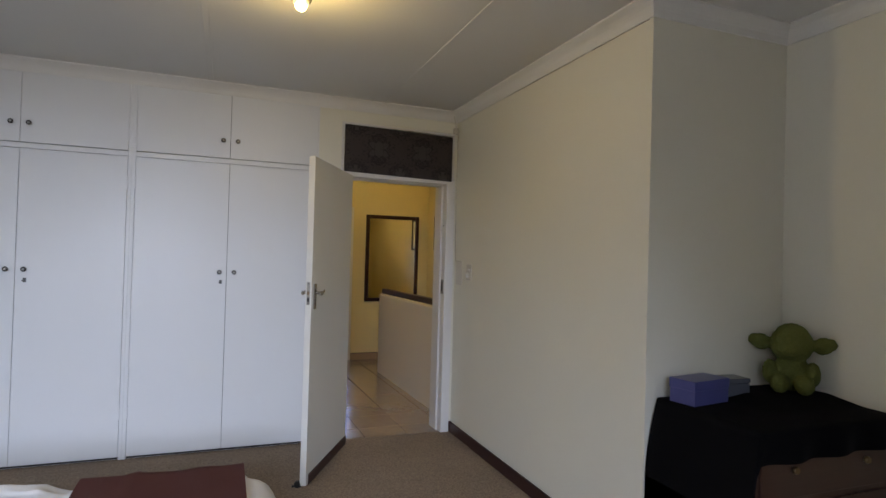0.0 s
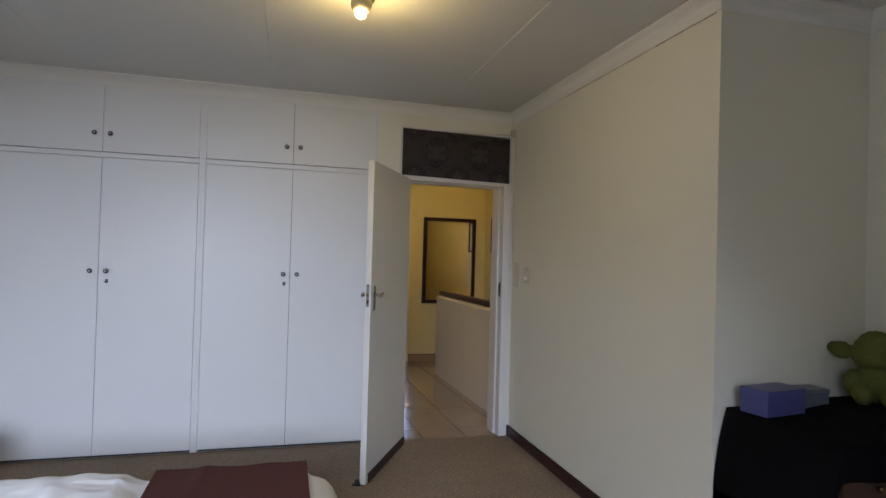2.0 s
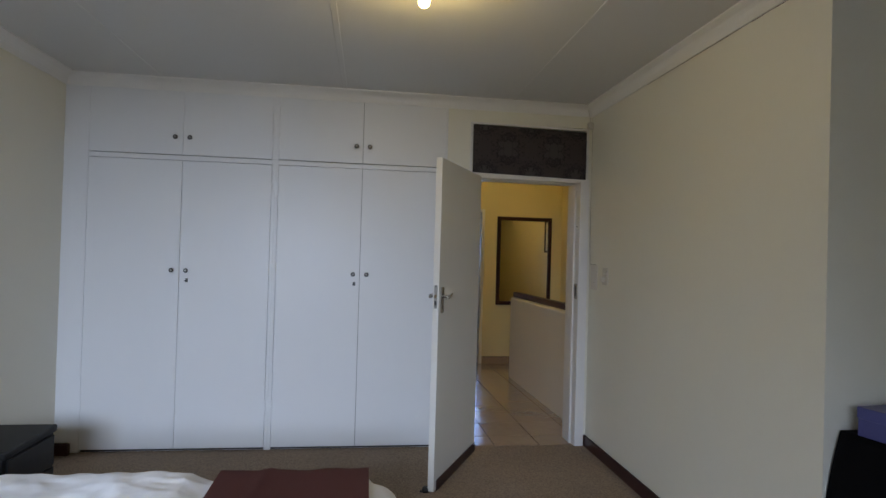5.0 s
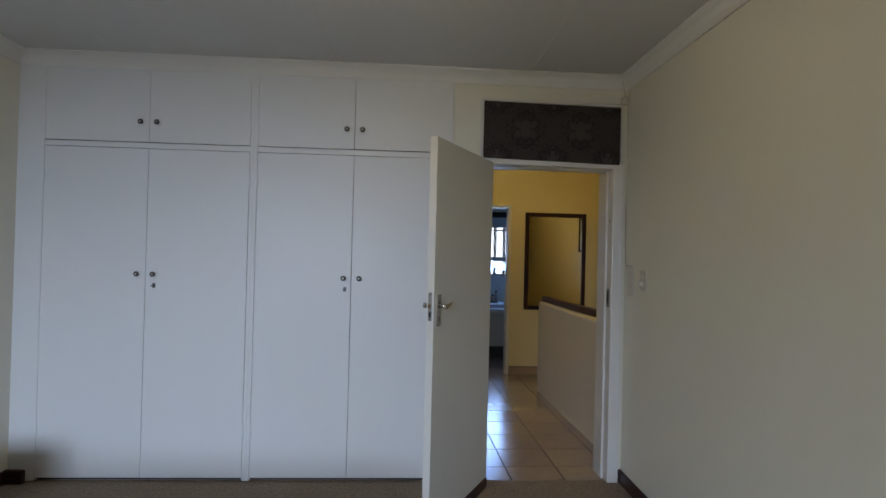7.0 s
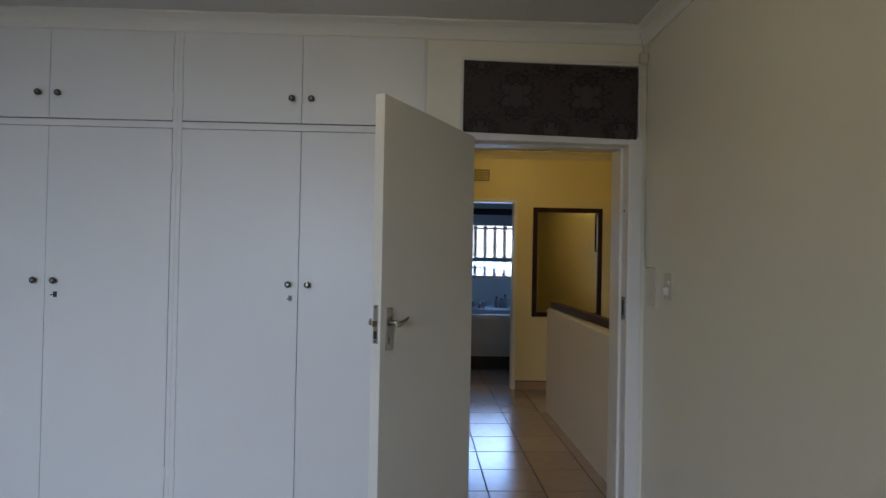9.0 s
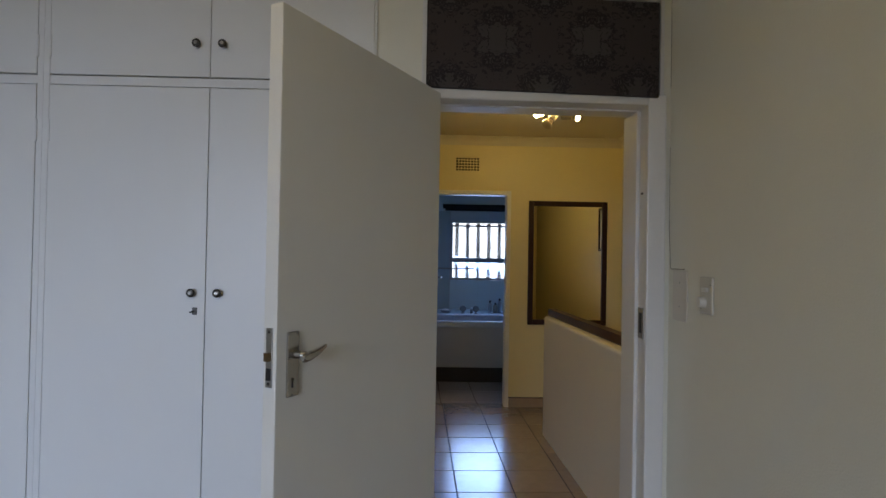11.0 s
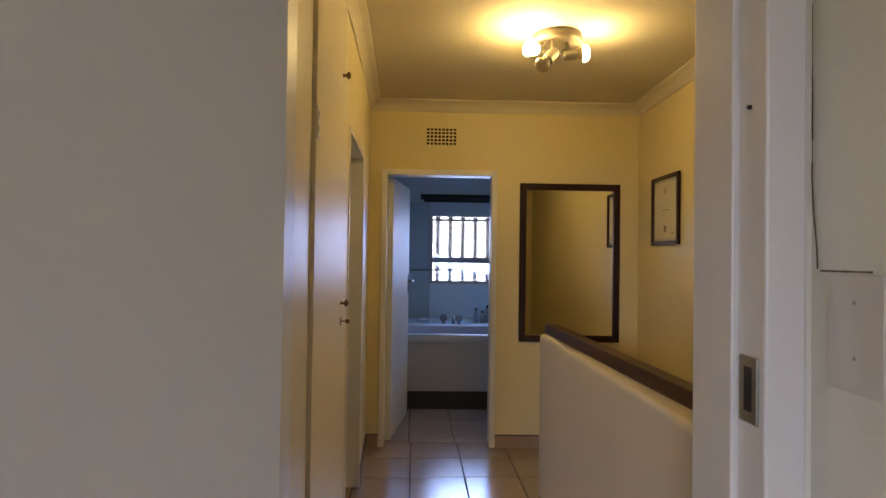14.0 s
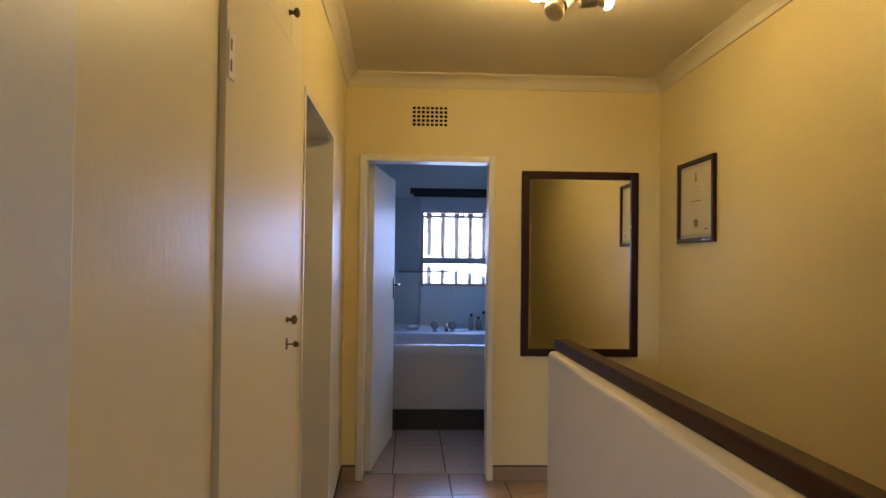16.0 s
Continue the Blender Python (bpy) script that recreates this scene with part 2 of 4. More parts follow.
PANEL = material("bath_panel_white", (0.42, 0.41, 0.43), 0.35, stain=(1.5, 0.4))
PLINTH = material("dark_bath_plinth_tile", (0.020, 0.013, 0.011), 0.37)
GREYFRAME = material("grey_window_enamel", (0.42, 0.44, 0.46), 0.4)
GREYBAR = material("grey_bar_paint", (0.30, 0.29, 0.29), 0.5)
BLIND = material("charcoal_blind_fabric", (0.020, 0.020, 0.024), 0.8, grain=(60, 0.5))
DAMASK = damask()
OBSCURED = textured_glass()
CLEAR = clear_glass("clear_glass")
SKYCARD = glow("bright_overcast_distance", (0.90, 0.95, 1.0), 4.0)
MIRROR = bpy.data.materials.new("silvered_mirror")
MIRROR.use_nodes = True
mp_ = MIRROR.node_tree.nodes["Principled BSDF"]
mp_.inputs["Base Color"].default_value = (0.93, 0.94, 0.92, 1)
mp_.inputs["Metallic"].default_value, mp_.inputs["Roughness"].default_value = 1.0, 0.015

# ---- mesh helpers ----


def box(bm, x0, x1, y0, y1, z0, z1):
    v = [bm.verts.new((x, y, z)) for x in (x0, x1) for y in (y0, y1) for z in (z0, z1)]
    for q in ((0, 1, 3, 2), (4, 6, 7, 5), (0, 4, 5, 1), (2, 3, 7, 6), (0, 2, 6, 4), (1, 5, 7, 3)):
        bm.faces.new([v[i] for i in q])
    return bm


def boxes(*all_):
    bm = bmesh.new()
    for b in all_:
        box(bm, *b)
    return bm


def rbox(x0, x1, y0, y1, z0, z1, r=0.003, seg=2):
    bm = boxes((x0, x1, y0, y1, z0, z1))
    bmesh.ops.bevel(bm, geom=bm.edges[:], offset=r, segments=seg, profile=0.5, affect="EDGES")
    return bm


def merge(*parts):
    out = bmesh.new()
    for b in parts:
        me = bpy.data.meshes.new("tmp")
        b.to_mesh(me)
        out.from_mesh(me)
        b.free()
        bpy.data.meshes.remove(me)
    return out


def lathe(profile, m=None, seg=20):
    """A turned body about z from (radius, height) pairs."""
    bm = bmesh.new()
    rings = []
    for r, h in profile:
        rings.append([bm.verts.new((max(r, 1e-4) * math.cos(2 * math.pi * i / seg), max(r, 1e-4) * math.sin(2 * math.pi * i / seg), h)) for i in range(seg)])
    for a, b in zip(rings, rings[1:]):
        for i in range(seg):
            f = bm.faces.new((a[i], a[(i + 1) % seg], b[(i + 1) % seg], b[i]))
            f.smooth = True
    bm.faces.new(rings[0][::-1])
    bm.faces.new(rings[-1])
    if m is not None:
        bm.transform(m)
    return bm


def tube(points, radii, seg=10):
    """A round bar through points."""
    bm = bmesh.new()
    pts = [Vector(p) for p in points]
    rings = []
    for i, p in enumerate(pts):
        d = (pts[min(i + 1, len(pts) - 1)] - pts[max(i - 1, 0)]).normalized()
        u = d.orthogonal().normalized() if i == 0 else (u - d * u.dot(d)).normalized()
        w = d.cross(u)
        r = radii[i] if isinstance(radii, (list, tuple)) else radii
        rings.append([bm.verts.new(p + r * (math.cos(2 * math.pi * k / seg) * u + math.sin(2 * math.pi * k / seg) * w)) for k in range(seg)])
    for a, b in zip(rings, rings[1:]):
        for k in range(seg):
            f = bm.faces.new((a[k], a[(k + 1) % seg], b[(k + 1) % seg], b[k]))
            f.smooth = True
    bm.faces.new(rings[0][::-1])
    bm.faces.new(rings[-1])
    return bm


def ball(centre, radii, m=None, sub=3):
    bm = bmesh.new()
    bmesh.ops.create_icosphere(bm, subdivisions=sub, radius=1)
    for f in bm.faces:
        f.smooth = True
    bm.transform(Matrix.Translation(centre) @ (m or Matrix()) @ Matrix.Diagonal((*radii, 1)))
    return bm


def prism(poly, z0, z1, bm=None):
    """An upright block on a floor polygon."""
    bm = bm or bmesh.new()
    low, top = ([bm.verts.new((x, y, z)) for x, y in poly] for z in (z0, z1))
    bm.faces.new(low[::-1])
    bm.faces.new(top)
    for a in range(len(poly)):
        b = (a + 1) % len(poly)
        bm.faces.new((low[a], low[b], top[b], top[a]))
    return bm


def part(name, bm, mat, parent=None, label=""):
    bmesh.ops.recalc_face_normals(bm, faces=bm.faces[:])
    me = bpy.data.meshes.new(name)
    bm.to_mesh(me)
    bm.free()
    me.materials.append(mat)
    ob = new(name, me)
    ob.parent = parent
    return tagged(ob, label)


def thing(name, m, label, category, group=""):
    ob = new(name)
    ob.matrix_world = m
    ob.empty_display_size = 0.1
    return tagged(ob, label, category, group)


def structure(name, bm, mat, label="", category=""):
    return tagged(part(name, bm, mat), label, category, kind="structure")


COVE = [(0, 0), (0, -0.078), (0.010, -0.078), (0.014, -0.066), (0.020, -0.050), (0.030, -0.036), (0.044, -0.024), (0.060, -0.017), (0.070, -0.013), (0.078, -0.010), (0.078, 0)]


def sweep(profile, a, b, out, z, k0=0.0, k1=0.0):
    """A moulding from a to b along a wall, out from it by out; k: 1 at an outer corner, -1 at an inner one."""
    bm = bmesh.new()
    a, b, out = Vector((*a, z)), Vector((*b, z)), Vector((*out, 0))
    d = (b - a).normalized()
    ra = [bm.verts.new(a + out * u + Vector((0, 0, h)) - d * k0 * u) for u, h in profile]
    rb = [bm.verts.new(b + out * u + Vector((0, 0, h)) + d * k1 * u) for u, h in profile]
    n = len(profile)
    for i in range(n):
        bm.faces.new((ra[i], ra[(i + 1) % n], rb[(i + 1) % n], rb[i]))
    bm.faces.new(ra[::-1])
    bm.faces.new(rb)
    return bm


# ---- plan ----
XW, XE, XN = -1.84, 1.987, 2.83      # bedroom: west wall, east wall, end of the niche
YS, YC, YD = -1.90, 2.175, 4.50      # south wall, niche corner, wall of the door
YH = 4.70                            # hall side of that wall
ZB, ZH = 2.638, 2.603                 # ceilings
HW, HE, HN = 0.93, 2.912, 7.82        # hall
BN = 10.38                           # window wall of the bathroom

# ---- bedroom shell ----
structure("floor", boxes((XW - 0.12, XN + 0.12, YS - 0.12, YC + 0.12, -0.12, 0.004), (XW - 0.12, XE + 0.12, YC + 0.12, 4.515, -0.12, 0.004)), CARPET, "speckled brown loop carpet", "floor")
structure("ceiling", boxes((XW - 0.12, XN + 0.12, YS - 0.12, YH, ZB, ZB + 0.1)), CEIL, "white painted ceiling boards", "ceiling")
for x in (-1.20, 0.07, 1.34):
    structure("trim", rbox(x - 0.017, x + 0.017, YS, 4.42, ZB - 0.0035, ZB + 0.002, 0.0015, 1), CEIL, "ceiling joint cover strip", "trim")
structure("wall_west", boxes((XW - 0.12, XW, YS - 0.12, 5.12, 0, ZB)), WALL, "cream painted wall", "wall")
structure("wall_south", boxes((XW, -1.60, YS - 0.12, YS, 0, ZB), (0.10, XN, YS - 0.12, YS, 0, ZB), (-1.60, 0.10, YS - 0.12, YS, 0, 1.20), (-1.60, 0.10, YS - 0.12, YS, 2.40, ZB)), WALL, "cream painted wall with a window", "wall")
structure("wall_east", boxes((XE, XE + 0.12, YC + 0.12, YH, 0, ZB)), WALL, "cream painted wall with a switch", "wall")
structure("wall_niche", boxes((XE, XN + 0.12, YC, YC + 0.12, 0, ZB)), WALL, "cream painted wall of the niche", "wall")
structure("wall_niche_east", boxes((XN, XN + 0.12, YS - 0.12, YC, 0, ZB)), WALL, "cream painted wall of the niche", "wall")
structure("wall_north", boxes((0.845, 0.996, YD, YH, 0, 2.085), (0.845, 1.018, YD, YH, 2.085, ZB), (1.962, XE, YD, YH, 0, 2.085), (1.952, XE, YD, YH, 2.085, ZB), (1.018, 1.952, YD, YH, 2.468, ZB)), WALL, "cream wall round the bedroom door", "wall")
structure("wall_behind_wardrobe", boxes((XW, 0.845, 5.06, 5.12, 0, ZB), (0.805, 0.845, YD, 5.06, 0, ZB)), WALL, "plain wall behind the wardrobe", "wall")

cor = merge(sweep(COVE, (XW, 4.49), (0.84, 4.49), (0, -1), ZB, -1, 0), sweep(COVE, (0.84, YD), (XE, YD), (0, -1), ZB, 0, -1),
            sweep(COVE, (XE, YC), (XE, YD), (-1, 0), ZB, 1, -1), sweep(COVE, (XE, YC), (XN, YC), (0, -1), ZB, 1, -1),
            sweep(COVE, (XN, YS), (XN, YC), (-1, 0), ZB, -1, -1), sweep(COVE, (XW, YS), (XN, YS), (0, 1), ZB, -1, -1), sweep(COVE, (XW, YS), (XW, 4.49), (1, 0), ZB, -1, -1))
structure("cornice", cor, TRIMWHITE, "white coved plaster cornice", "cornice")


def skirting(x0, x1, y0, y1, h=0.085, mat=None, label="dark maroon painted skirting board"):
    bm = boxes((x0, x1, y0, y1, 0, h))
    bmesh.ops.bevel(bm, geom=[e for e in bm.edges if all(v.co.z > h - 1e-4 for v in e.verts)], offset=0.006, segments=2, affect="EDGES")
    return structure("baseboard", bm, mat or SKIRT, label, "skirting")


skirting(XE - 0.018, XE, YC - 0.018, YD - 0.0)
skirting(XE - 0.018, XN, YC - 0.018, YC - 0.001)
skirting(XN - 0.018, XN, YS, YC - 0.02)
skirting(XW, XW + 0.018, YS, 4.45)
skirting(XW, -1.725, 4.44, 4.472)
skirting(1.963, XE - 0.019, 4.482, YD)

# bedroom window behind the walk
win = tagged(part("window_1", boxes((-1.60, -1.54, -1.99, -1.93, 1.20, 2.40), (0.04, 0.10, -1.99, -1.93, 1.20, 2.40), (-1.54, 0.04, -1.99, -1.93, 1.20, 1.26), (-1.54, 0.04, -1.99, -1.93, 2.34, 2.40), (-0.78, -0.72, -1.99, -1.93, 1.26, 2.34)), FRAMEPAINT), "white steel bedroom window", "window", kind="structure")
for x0, x1 in ((-1.54, -0.78), (-0.72, 0.04)):
    pane = part("pane", boxes((x0, x1, -1.965, -1.961, 1.26, 2.34)), CLEAR, win)
    pane.visible_shadow = False

# ---- bedroom door ----
head = merge(
    rbox(0.996, 1.034, 4.474, YH + 0.012, 0, 2.085, 0.005), rbox(1.890, 1.962, 4.474, YH + 0.012, 0, 2.085, 0.005), rbox(1.018, 1.036, 4.480, YH + 0.008, 2.05, 2.468, 0.003), rbox(1.934, 1.952, 4.480, YH + 0.008, 2.05, 2.468, 0.003),
    rbox(1.034, 1.890, 4.474, 4.655, 2.045, 2.085, 0.005), rbox(1.036, 1.934, 4.480, YH + 0.008, 2.450, 2.468, 0.003),
    rbox(1.875, 1.891, 4.556, YH + 0.010, 0, 2.044, 0.004), rbox(1.034, 1.875, 4.556, 4.653, 2.038, 2.046, 0.003))
for v in head.verts:
    if v.co.z > 1.9:
        v.co.z -= 0.009 * (v.co.x - 1.0) / 0.93
frame_1 = structure("door_frame_1", head, FRAMEPAINT, "white painted steel door frame with fanlight", "door frame")
board = rbox(1.035, 1.924, 4.458, 4.4735, 2.082, 2.446, 0.003)
for v in board.verts:
    v.co.z -= 0.020 * (v.co.x - 1.035) / 0.889
part("fanlight_panel", board, DAMASK, frame_1, "black damask fabric panel")
strike = part("strike_plate", merge(rbox(1.885, 1.892, 4.492, 4.548, 1.136, 1.254, 0.002)), STEEL, frame_1, "worn steel strike plate")
part("latch_hole", boxes((1.8830, 1.8849, 4.506, 4.528, 1.158, 1.236)), BLACK, strike)
for z in (2.31, 1.70):
    part("peg", lathe([(0.004, 0), (0.004, 0.006)], Matrix.Translation((1.889, 4.52, z)) @ Matrix.Rotation(radians(-90), 4, "Y"), 8), BLACK, frame_1)


def lever_handle(parent, sx, sy, mirror=1):
    """Plate, neck and lever on a door face at local (sx, sy); out along -y when mirror is 1."""
    o = -mirror
    plate = part("handle_plate", rbox(sx - 0.018, sx + 0.024, min(sy, sy + o * 0.007), max(sy, sy + o * 0.007), 1.093, 1.252, 0.0034, 4), CHROME, parent, "chrome lever handle plate")
    neck = lathe([(0.012, 0), (0.011, 0.012), (0.009, 0.026), (0.010, 0.042)], Matrix.Translation((sx + 0.006, sy, 1.196)) @ Matrix.Rotation(radians(90 * mirror), 4, "X"), 14)
    y = sy + o * 0.038
    lever = tube([(sx - 0.004, y, 1.189), (sx + 0.004, y, 1.189), (sx + 0.022, y, 1.191), (sx + 0.045, y + o * 0.001, 1.196), (sx + 0.066, y + o * 0.001, 1.202), (sx + 0.080, y, 1.207), (sx + 0.085, y, 1.209), (sx + 0.086, y, 1.213)],
                 [0.007, 0.0115, 0.0120, 0.0095, 0.0070, 0.0050, 0.0045, 0.0030], 14)
    part("lever", merge(neck, lever), CHROME, plate, "chrome lever")
    part("keyhole", merge(lathe([(0.0045, 0), (0.0045, 0.0012)], Matrix.Translation((sx, sy + o * 0.0066, 1.135)) @ Matrix.Rotation(radians(90 * mirror), 4, "X"), 10),
                          boxes((sx - 0.0022, sx + 0.0022, min(sy + o * 0.0066, sy + o * 0.0080), max(sy + o * 0.0066, sy + o * 0.0080), 1.116, 1.134))), BLACK, plate)
    for dx, z in ((-0.016, 1.247), (0.016, 1.247), (0.0, 1.096)):
        part("screw", lathe([(0.004, 0), (0.0032, 0.0016)], Matrix.Translation((sx + dx, sy + o * 0.0068, z)) @ Matrix.Rotation(radians(90 * mirror), 4, "X"), 8), STEEL, plate)


# local x runs from the free edge to the hinge, local -y is the side seen
door_1 = thing("door", pose(0.707, 3.672, 0, 0, 0, 62.1), "cream painted flush door standing half open", "door")
LEAF = 0.824
part("leaf", rbox(-0.005, LEAF, 0, 0.040, 0.012, 2.043, 0.003), DOORPAINT, door_1)
part("kick_strip", rbox(0.03, LEAF - 0.01, -0.008, -0.0005, 0.010, 0.075, 0.003), SKIRT, door_1, "dark maroon strip along the foot")
lever_handle(door_1, 0.046, 0.0, 1)
lever_handle(door_1, 0.046, 0.040, -1)
lock = part("lock_face", rbox(-0.008, -0.003, 0.010, 0.030, 1.122, 1.264, 0.0015), STEEL, door_1, "steel mortice lock face")
part("latch", boxes((-0.019, -0.0078, 0.013, 0.026, 1.186, 1.206)), BRASS, lock)
for z in (1.131, 1.255):
    part("screw", lathe([(0.0042, 0), (0.0034, 0.0012)], Matrix.Translation((-0.008, 0.020, z)) @ Matrix.Rotation(radians(-90), 4, "Y"), 8), KNOB, lock)
part("bolt", boxes((-0.011, -0.0078, 0.013, 0.026, 1.140, 1.168)), BLACK, lock)
for z in (0.25, 1.78):
    part("hinge", merge(lathe([(0.007, 0), (0.007, 0.09)], Matrix.Translation((LEAF + 0.004, 0.046, z)), 10), boxes((LEAF - 0.002, LEAF + 0.003, 0.008, 0.04, z, z + 0.09))), STEEL, door_1)
stop = thing("door_stop", pose(0.66, 3.70, 0.004), "small black rubber door stop on carpet", "door stop")
part("wedge", merge(lathe([(0.022, 0), (0.022, 0.02), (0.016, 0.03), (0.010, 0.034)], None, 14), rbox(-0.035, 0.0, -0.008, 0.008, 0, 0.010, 0.002)), BLACK, stop)

# ---- wardrobes ----


def wardrobe(x0, x1, mid, lock_side, label, left=0.0, right=0.0):
    """Built-in unit with two tall doors and two top doors; left, right: filler stiles beside the doors."""
    w = thing("wardrobe", pose(x0, 4.49, 0), label, "wardrobe", "built-in bedroom wardrobes")
    L, M = x1 - x0, mid - x0
    part("carcass", boxes((-left, L + right, 0.030, 0.56, 0.0, 2.584)), ENAMEL, w)
    for a, b in ((-left, -0.0005), (L + 0.0005, L + right)):
        part("stile", rbox(a, b, 0.0, 0.0295, 0.006, 2.580, 0.0015, 1), ENAMEL, w)
    part("rail", rbox(-0.002, L + 0.002, 0.003, 0.0235, 2.070, 2.104, 0.0015, 1), ENAMEL, w)
    part("head", boxes((-left, L + right, -0.001, 0.0295, 2.5815, 2.60)), ENAMEL, w)
    # Dark sheet behind the doors stands in for shade in their gaps.
    part("shadow_gap", boxes((0, L, 0.024, 0.0295, 0.006, 2.579)), DARKGAP, w)
    for i, (a, b) in enumerate(((0.0, M), (M, L))):
        for low in (True, False):
            z0, z1 = (0.026, 2.0665) if low else (2.1085, 2.5735)
            off = random.uniform(-0.0012, 0.0012)
            d = part("door", rbox(a + 0.0014, b - 0.0014, -0.001 + off, 0.0215, z0, z1, 0.0014), ENAMEL, w)
            kx, kz = (b - 0.048 if i == 0 else a + 0.050), (1.288 if low else 2.232)
            knob = part("knob", lathe([(0.009, 0), (0.008, 0.010), (0.015, 0.014), (0.0165, 0.020), (0.014, 0.025), (0.008, 0.0265)], Matrix.Translation((kx, -0.001, kz)) @ Matrix.Rotation(radians(90), 4, "X"), 18), KNOB, d, "dark pewter knob")
            part("knob_cap", lathe([(0.0075, 0), (0.006, 0.003)], Matrix.Translation((kx, -0.0272, kz)) @ Matrix.Rotation(radians(90), 4, "X"), 12), STEEL, knob)
            if low and i == lock_side:
                sx = kx + (0.004 if i else 0.010)
                esc = part("escutcheon", rbox(sx - 0.009, sx + 0.009, -0.0045, -0.0005, kz - 0.084, kz - 0.056, 0.001), KNOB, d, "small dark lock plate")
                part("key", tube([(sx, -0.004, kz - 0.070), (sx, -0.016, kz - 0.070), (sx - 0.012, -0.020, kz - 0.073)], 0.003, 8), BLACK, esc)
            hx = a + 0.0 if i == 0 else b - 0.0
            for hz in ((0.28, 1.85) if low else (2.17, 2.50)):
                part("hinge", rbox(hx - 0.006, hx + 0.006, -0.006, 0.001, hz, hz + 0.085, 0.002), ENAMEL, d)
    return w


wardrobe(-1.680, -0.437, -1.055, 1, "white painted built-in wardrobe with four doors", left=0.16, right=0.024)
wardrobe(-0.390, 0.834, 0.213, 0, "white painted built-in wardrobe beside the door", left=0.023, right=0.011)

# ---- switch and patches on the east wall ----
sw = thing("light_switch", pose(XE, 4.185, 1.326), "ivory light switch plate with a dimmer knob", "light switch")
part("plate", rbox(-0.009, 0, -0.044, 0.044, -0.062, 0.062, 0.004), SWITCH, sw)
part("rocker", rbox(-0.015, -0.008, -0.020, 0.018, 0.012, 0.028, 0.002), ROCKER, sw)
part("dimmer_knob", lathe([(0.021, 0), (0.021, 0.004), (0.018, 0.005), (0.0175, 0.018), (0.014, 0.021)], Matrix.Translation((-0.008, 0.012, -0.022)) @ Matrix.Rotation(radians(-90), 4, "Y"), 20), ROCKER, sw)
for y, z in ((-0.034, 0.036), (0.032, -0.044)):
    part("screw", lathe([(0.003, 0), (0.0025, 0.0015)], Matrix.Translation((-0.0085, y, z)) @ Matrix.Rotation(radians(-90), 4, "Y"), 8), STEEL, sw)
bl = thing("blanking_plate", pose(XE, 4.392, 1.315), "painted-over blank plate on cream wall", "blank plate")
part("plate", rbox(-0.005, 0, -0.058, 0.060, -0.096, 0.090, 0.002), PATCH, bl)
for z in (0.045, -0.042):
    part("screw", lathe([(0.0035, 0), (0.003, 0.0015)], Matrix.Translation((-0.0045, 0.0, z)) @ Matrix.Rotation(radians(-90), 4, "Y"), 8), STEEL, bl)
cr = bmesh.new()
zz, ya = 1.412, 4.482
while zz < 2.45:
    step = random.uniform(0.02, 0.05)
    yb = 4.482 + 0.0145 * min(1, (zz - 1.40) / 0.10) + random.uniform(-0.0008, 0.0008)
    if not (1.53 < zz < 1.55 or 1.87 < zz < 2.10):
        w_ = random.uniform(0.0008, 0.0024)
        vs = [cr.verts.new(p) for p in ((XE - 0.0016, ya - w_, zz), (XE - 0.0016, ya + w_, zz), (XE - 0.0016, yb + w_, zz + step), (XE - 0.0016, yb - w_, zz + step))]
        cr.faces.new(vs)
    ya = yb
    zz += step
for y in np.linspace(4.475, 4.372, 9):
    w_ = random.uniform(0.0006, 0.0018)
    y = float(y)
    cr.faces.new([cr.verts.new(p) for p in ((XE - 0.0016, y, 1.409 - w_), (XE - 0.0016, y - 0.0125, 1.409 - w_), (XE - 0.0016, y - 0.0125, 1.409 + w_), (XE - 0.0016, y, 1.409 + w_))])
crack = structure("trim", cr, CRACK, "brown crack in the wall paint", "crack")
# Broken brown line of varying width along the cornice's lower edge.
cornice_line = bmesh.new()
yy = 2.20
while yy < 3.6:
    step, w_ = random.uniform(0.02, 0.06), random.uniform(0.0004, 0.0024) * (1.0 if yy < 2.9 else 0.6)
    if not 2.62 < yy < 2.70:
        cornice_line.faces.new([cornice_line.verts.new(p) for p in ((XE - 0.0018, yy, ZB - 0.0795 - w_), (XE - 0.0018, yy + step, ZB - 0.0795 - w_), (XE - 0.0018, yy + step, ZB - 0.0785), (XE - 0.0018, yy, ZB - 0.0785))])
    yy += step
structure("trim", cornice_line, CRACK, "thin broken dark line under the cornice", "crack")
sen = thing("door_sensor", pose(XE - 0.03, 4.475, 2.485), "small white sensor box near the ceiling", "sensor")
part("case", rbox(-0.018, 0.026, -0.010, 0.025, -0.026, 0.028, 0.009, 3), SWITCH, sen)
part("cable", tube([(0.005, 0.012, 0.03), (0.002, 0.012, 0.055), (-0.01, 0.0, 0.085), (-0.03, -0.03, 0.115)], 0.003, 6), SWITCH, sen)

# ---- bed and bedside ----


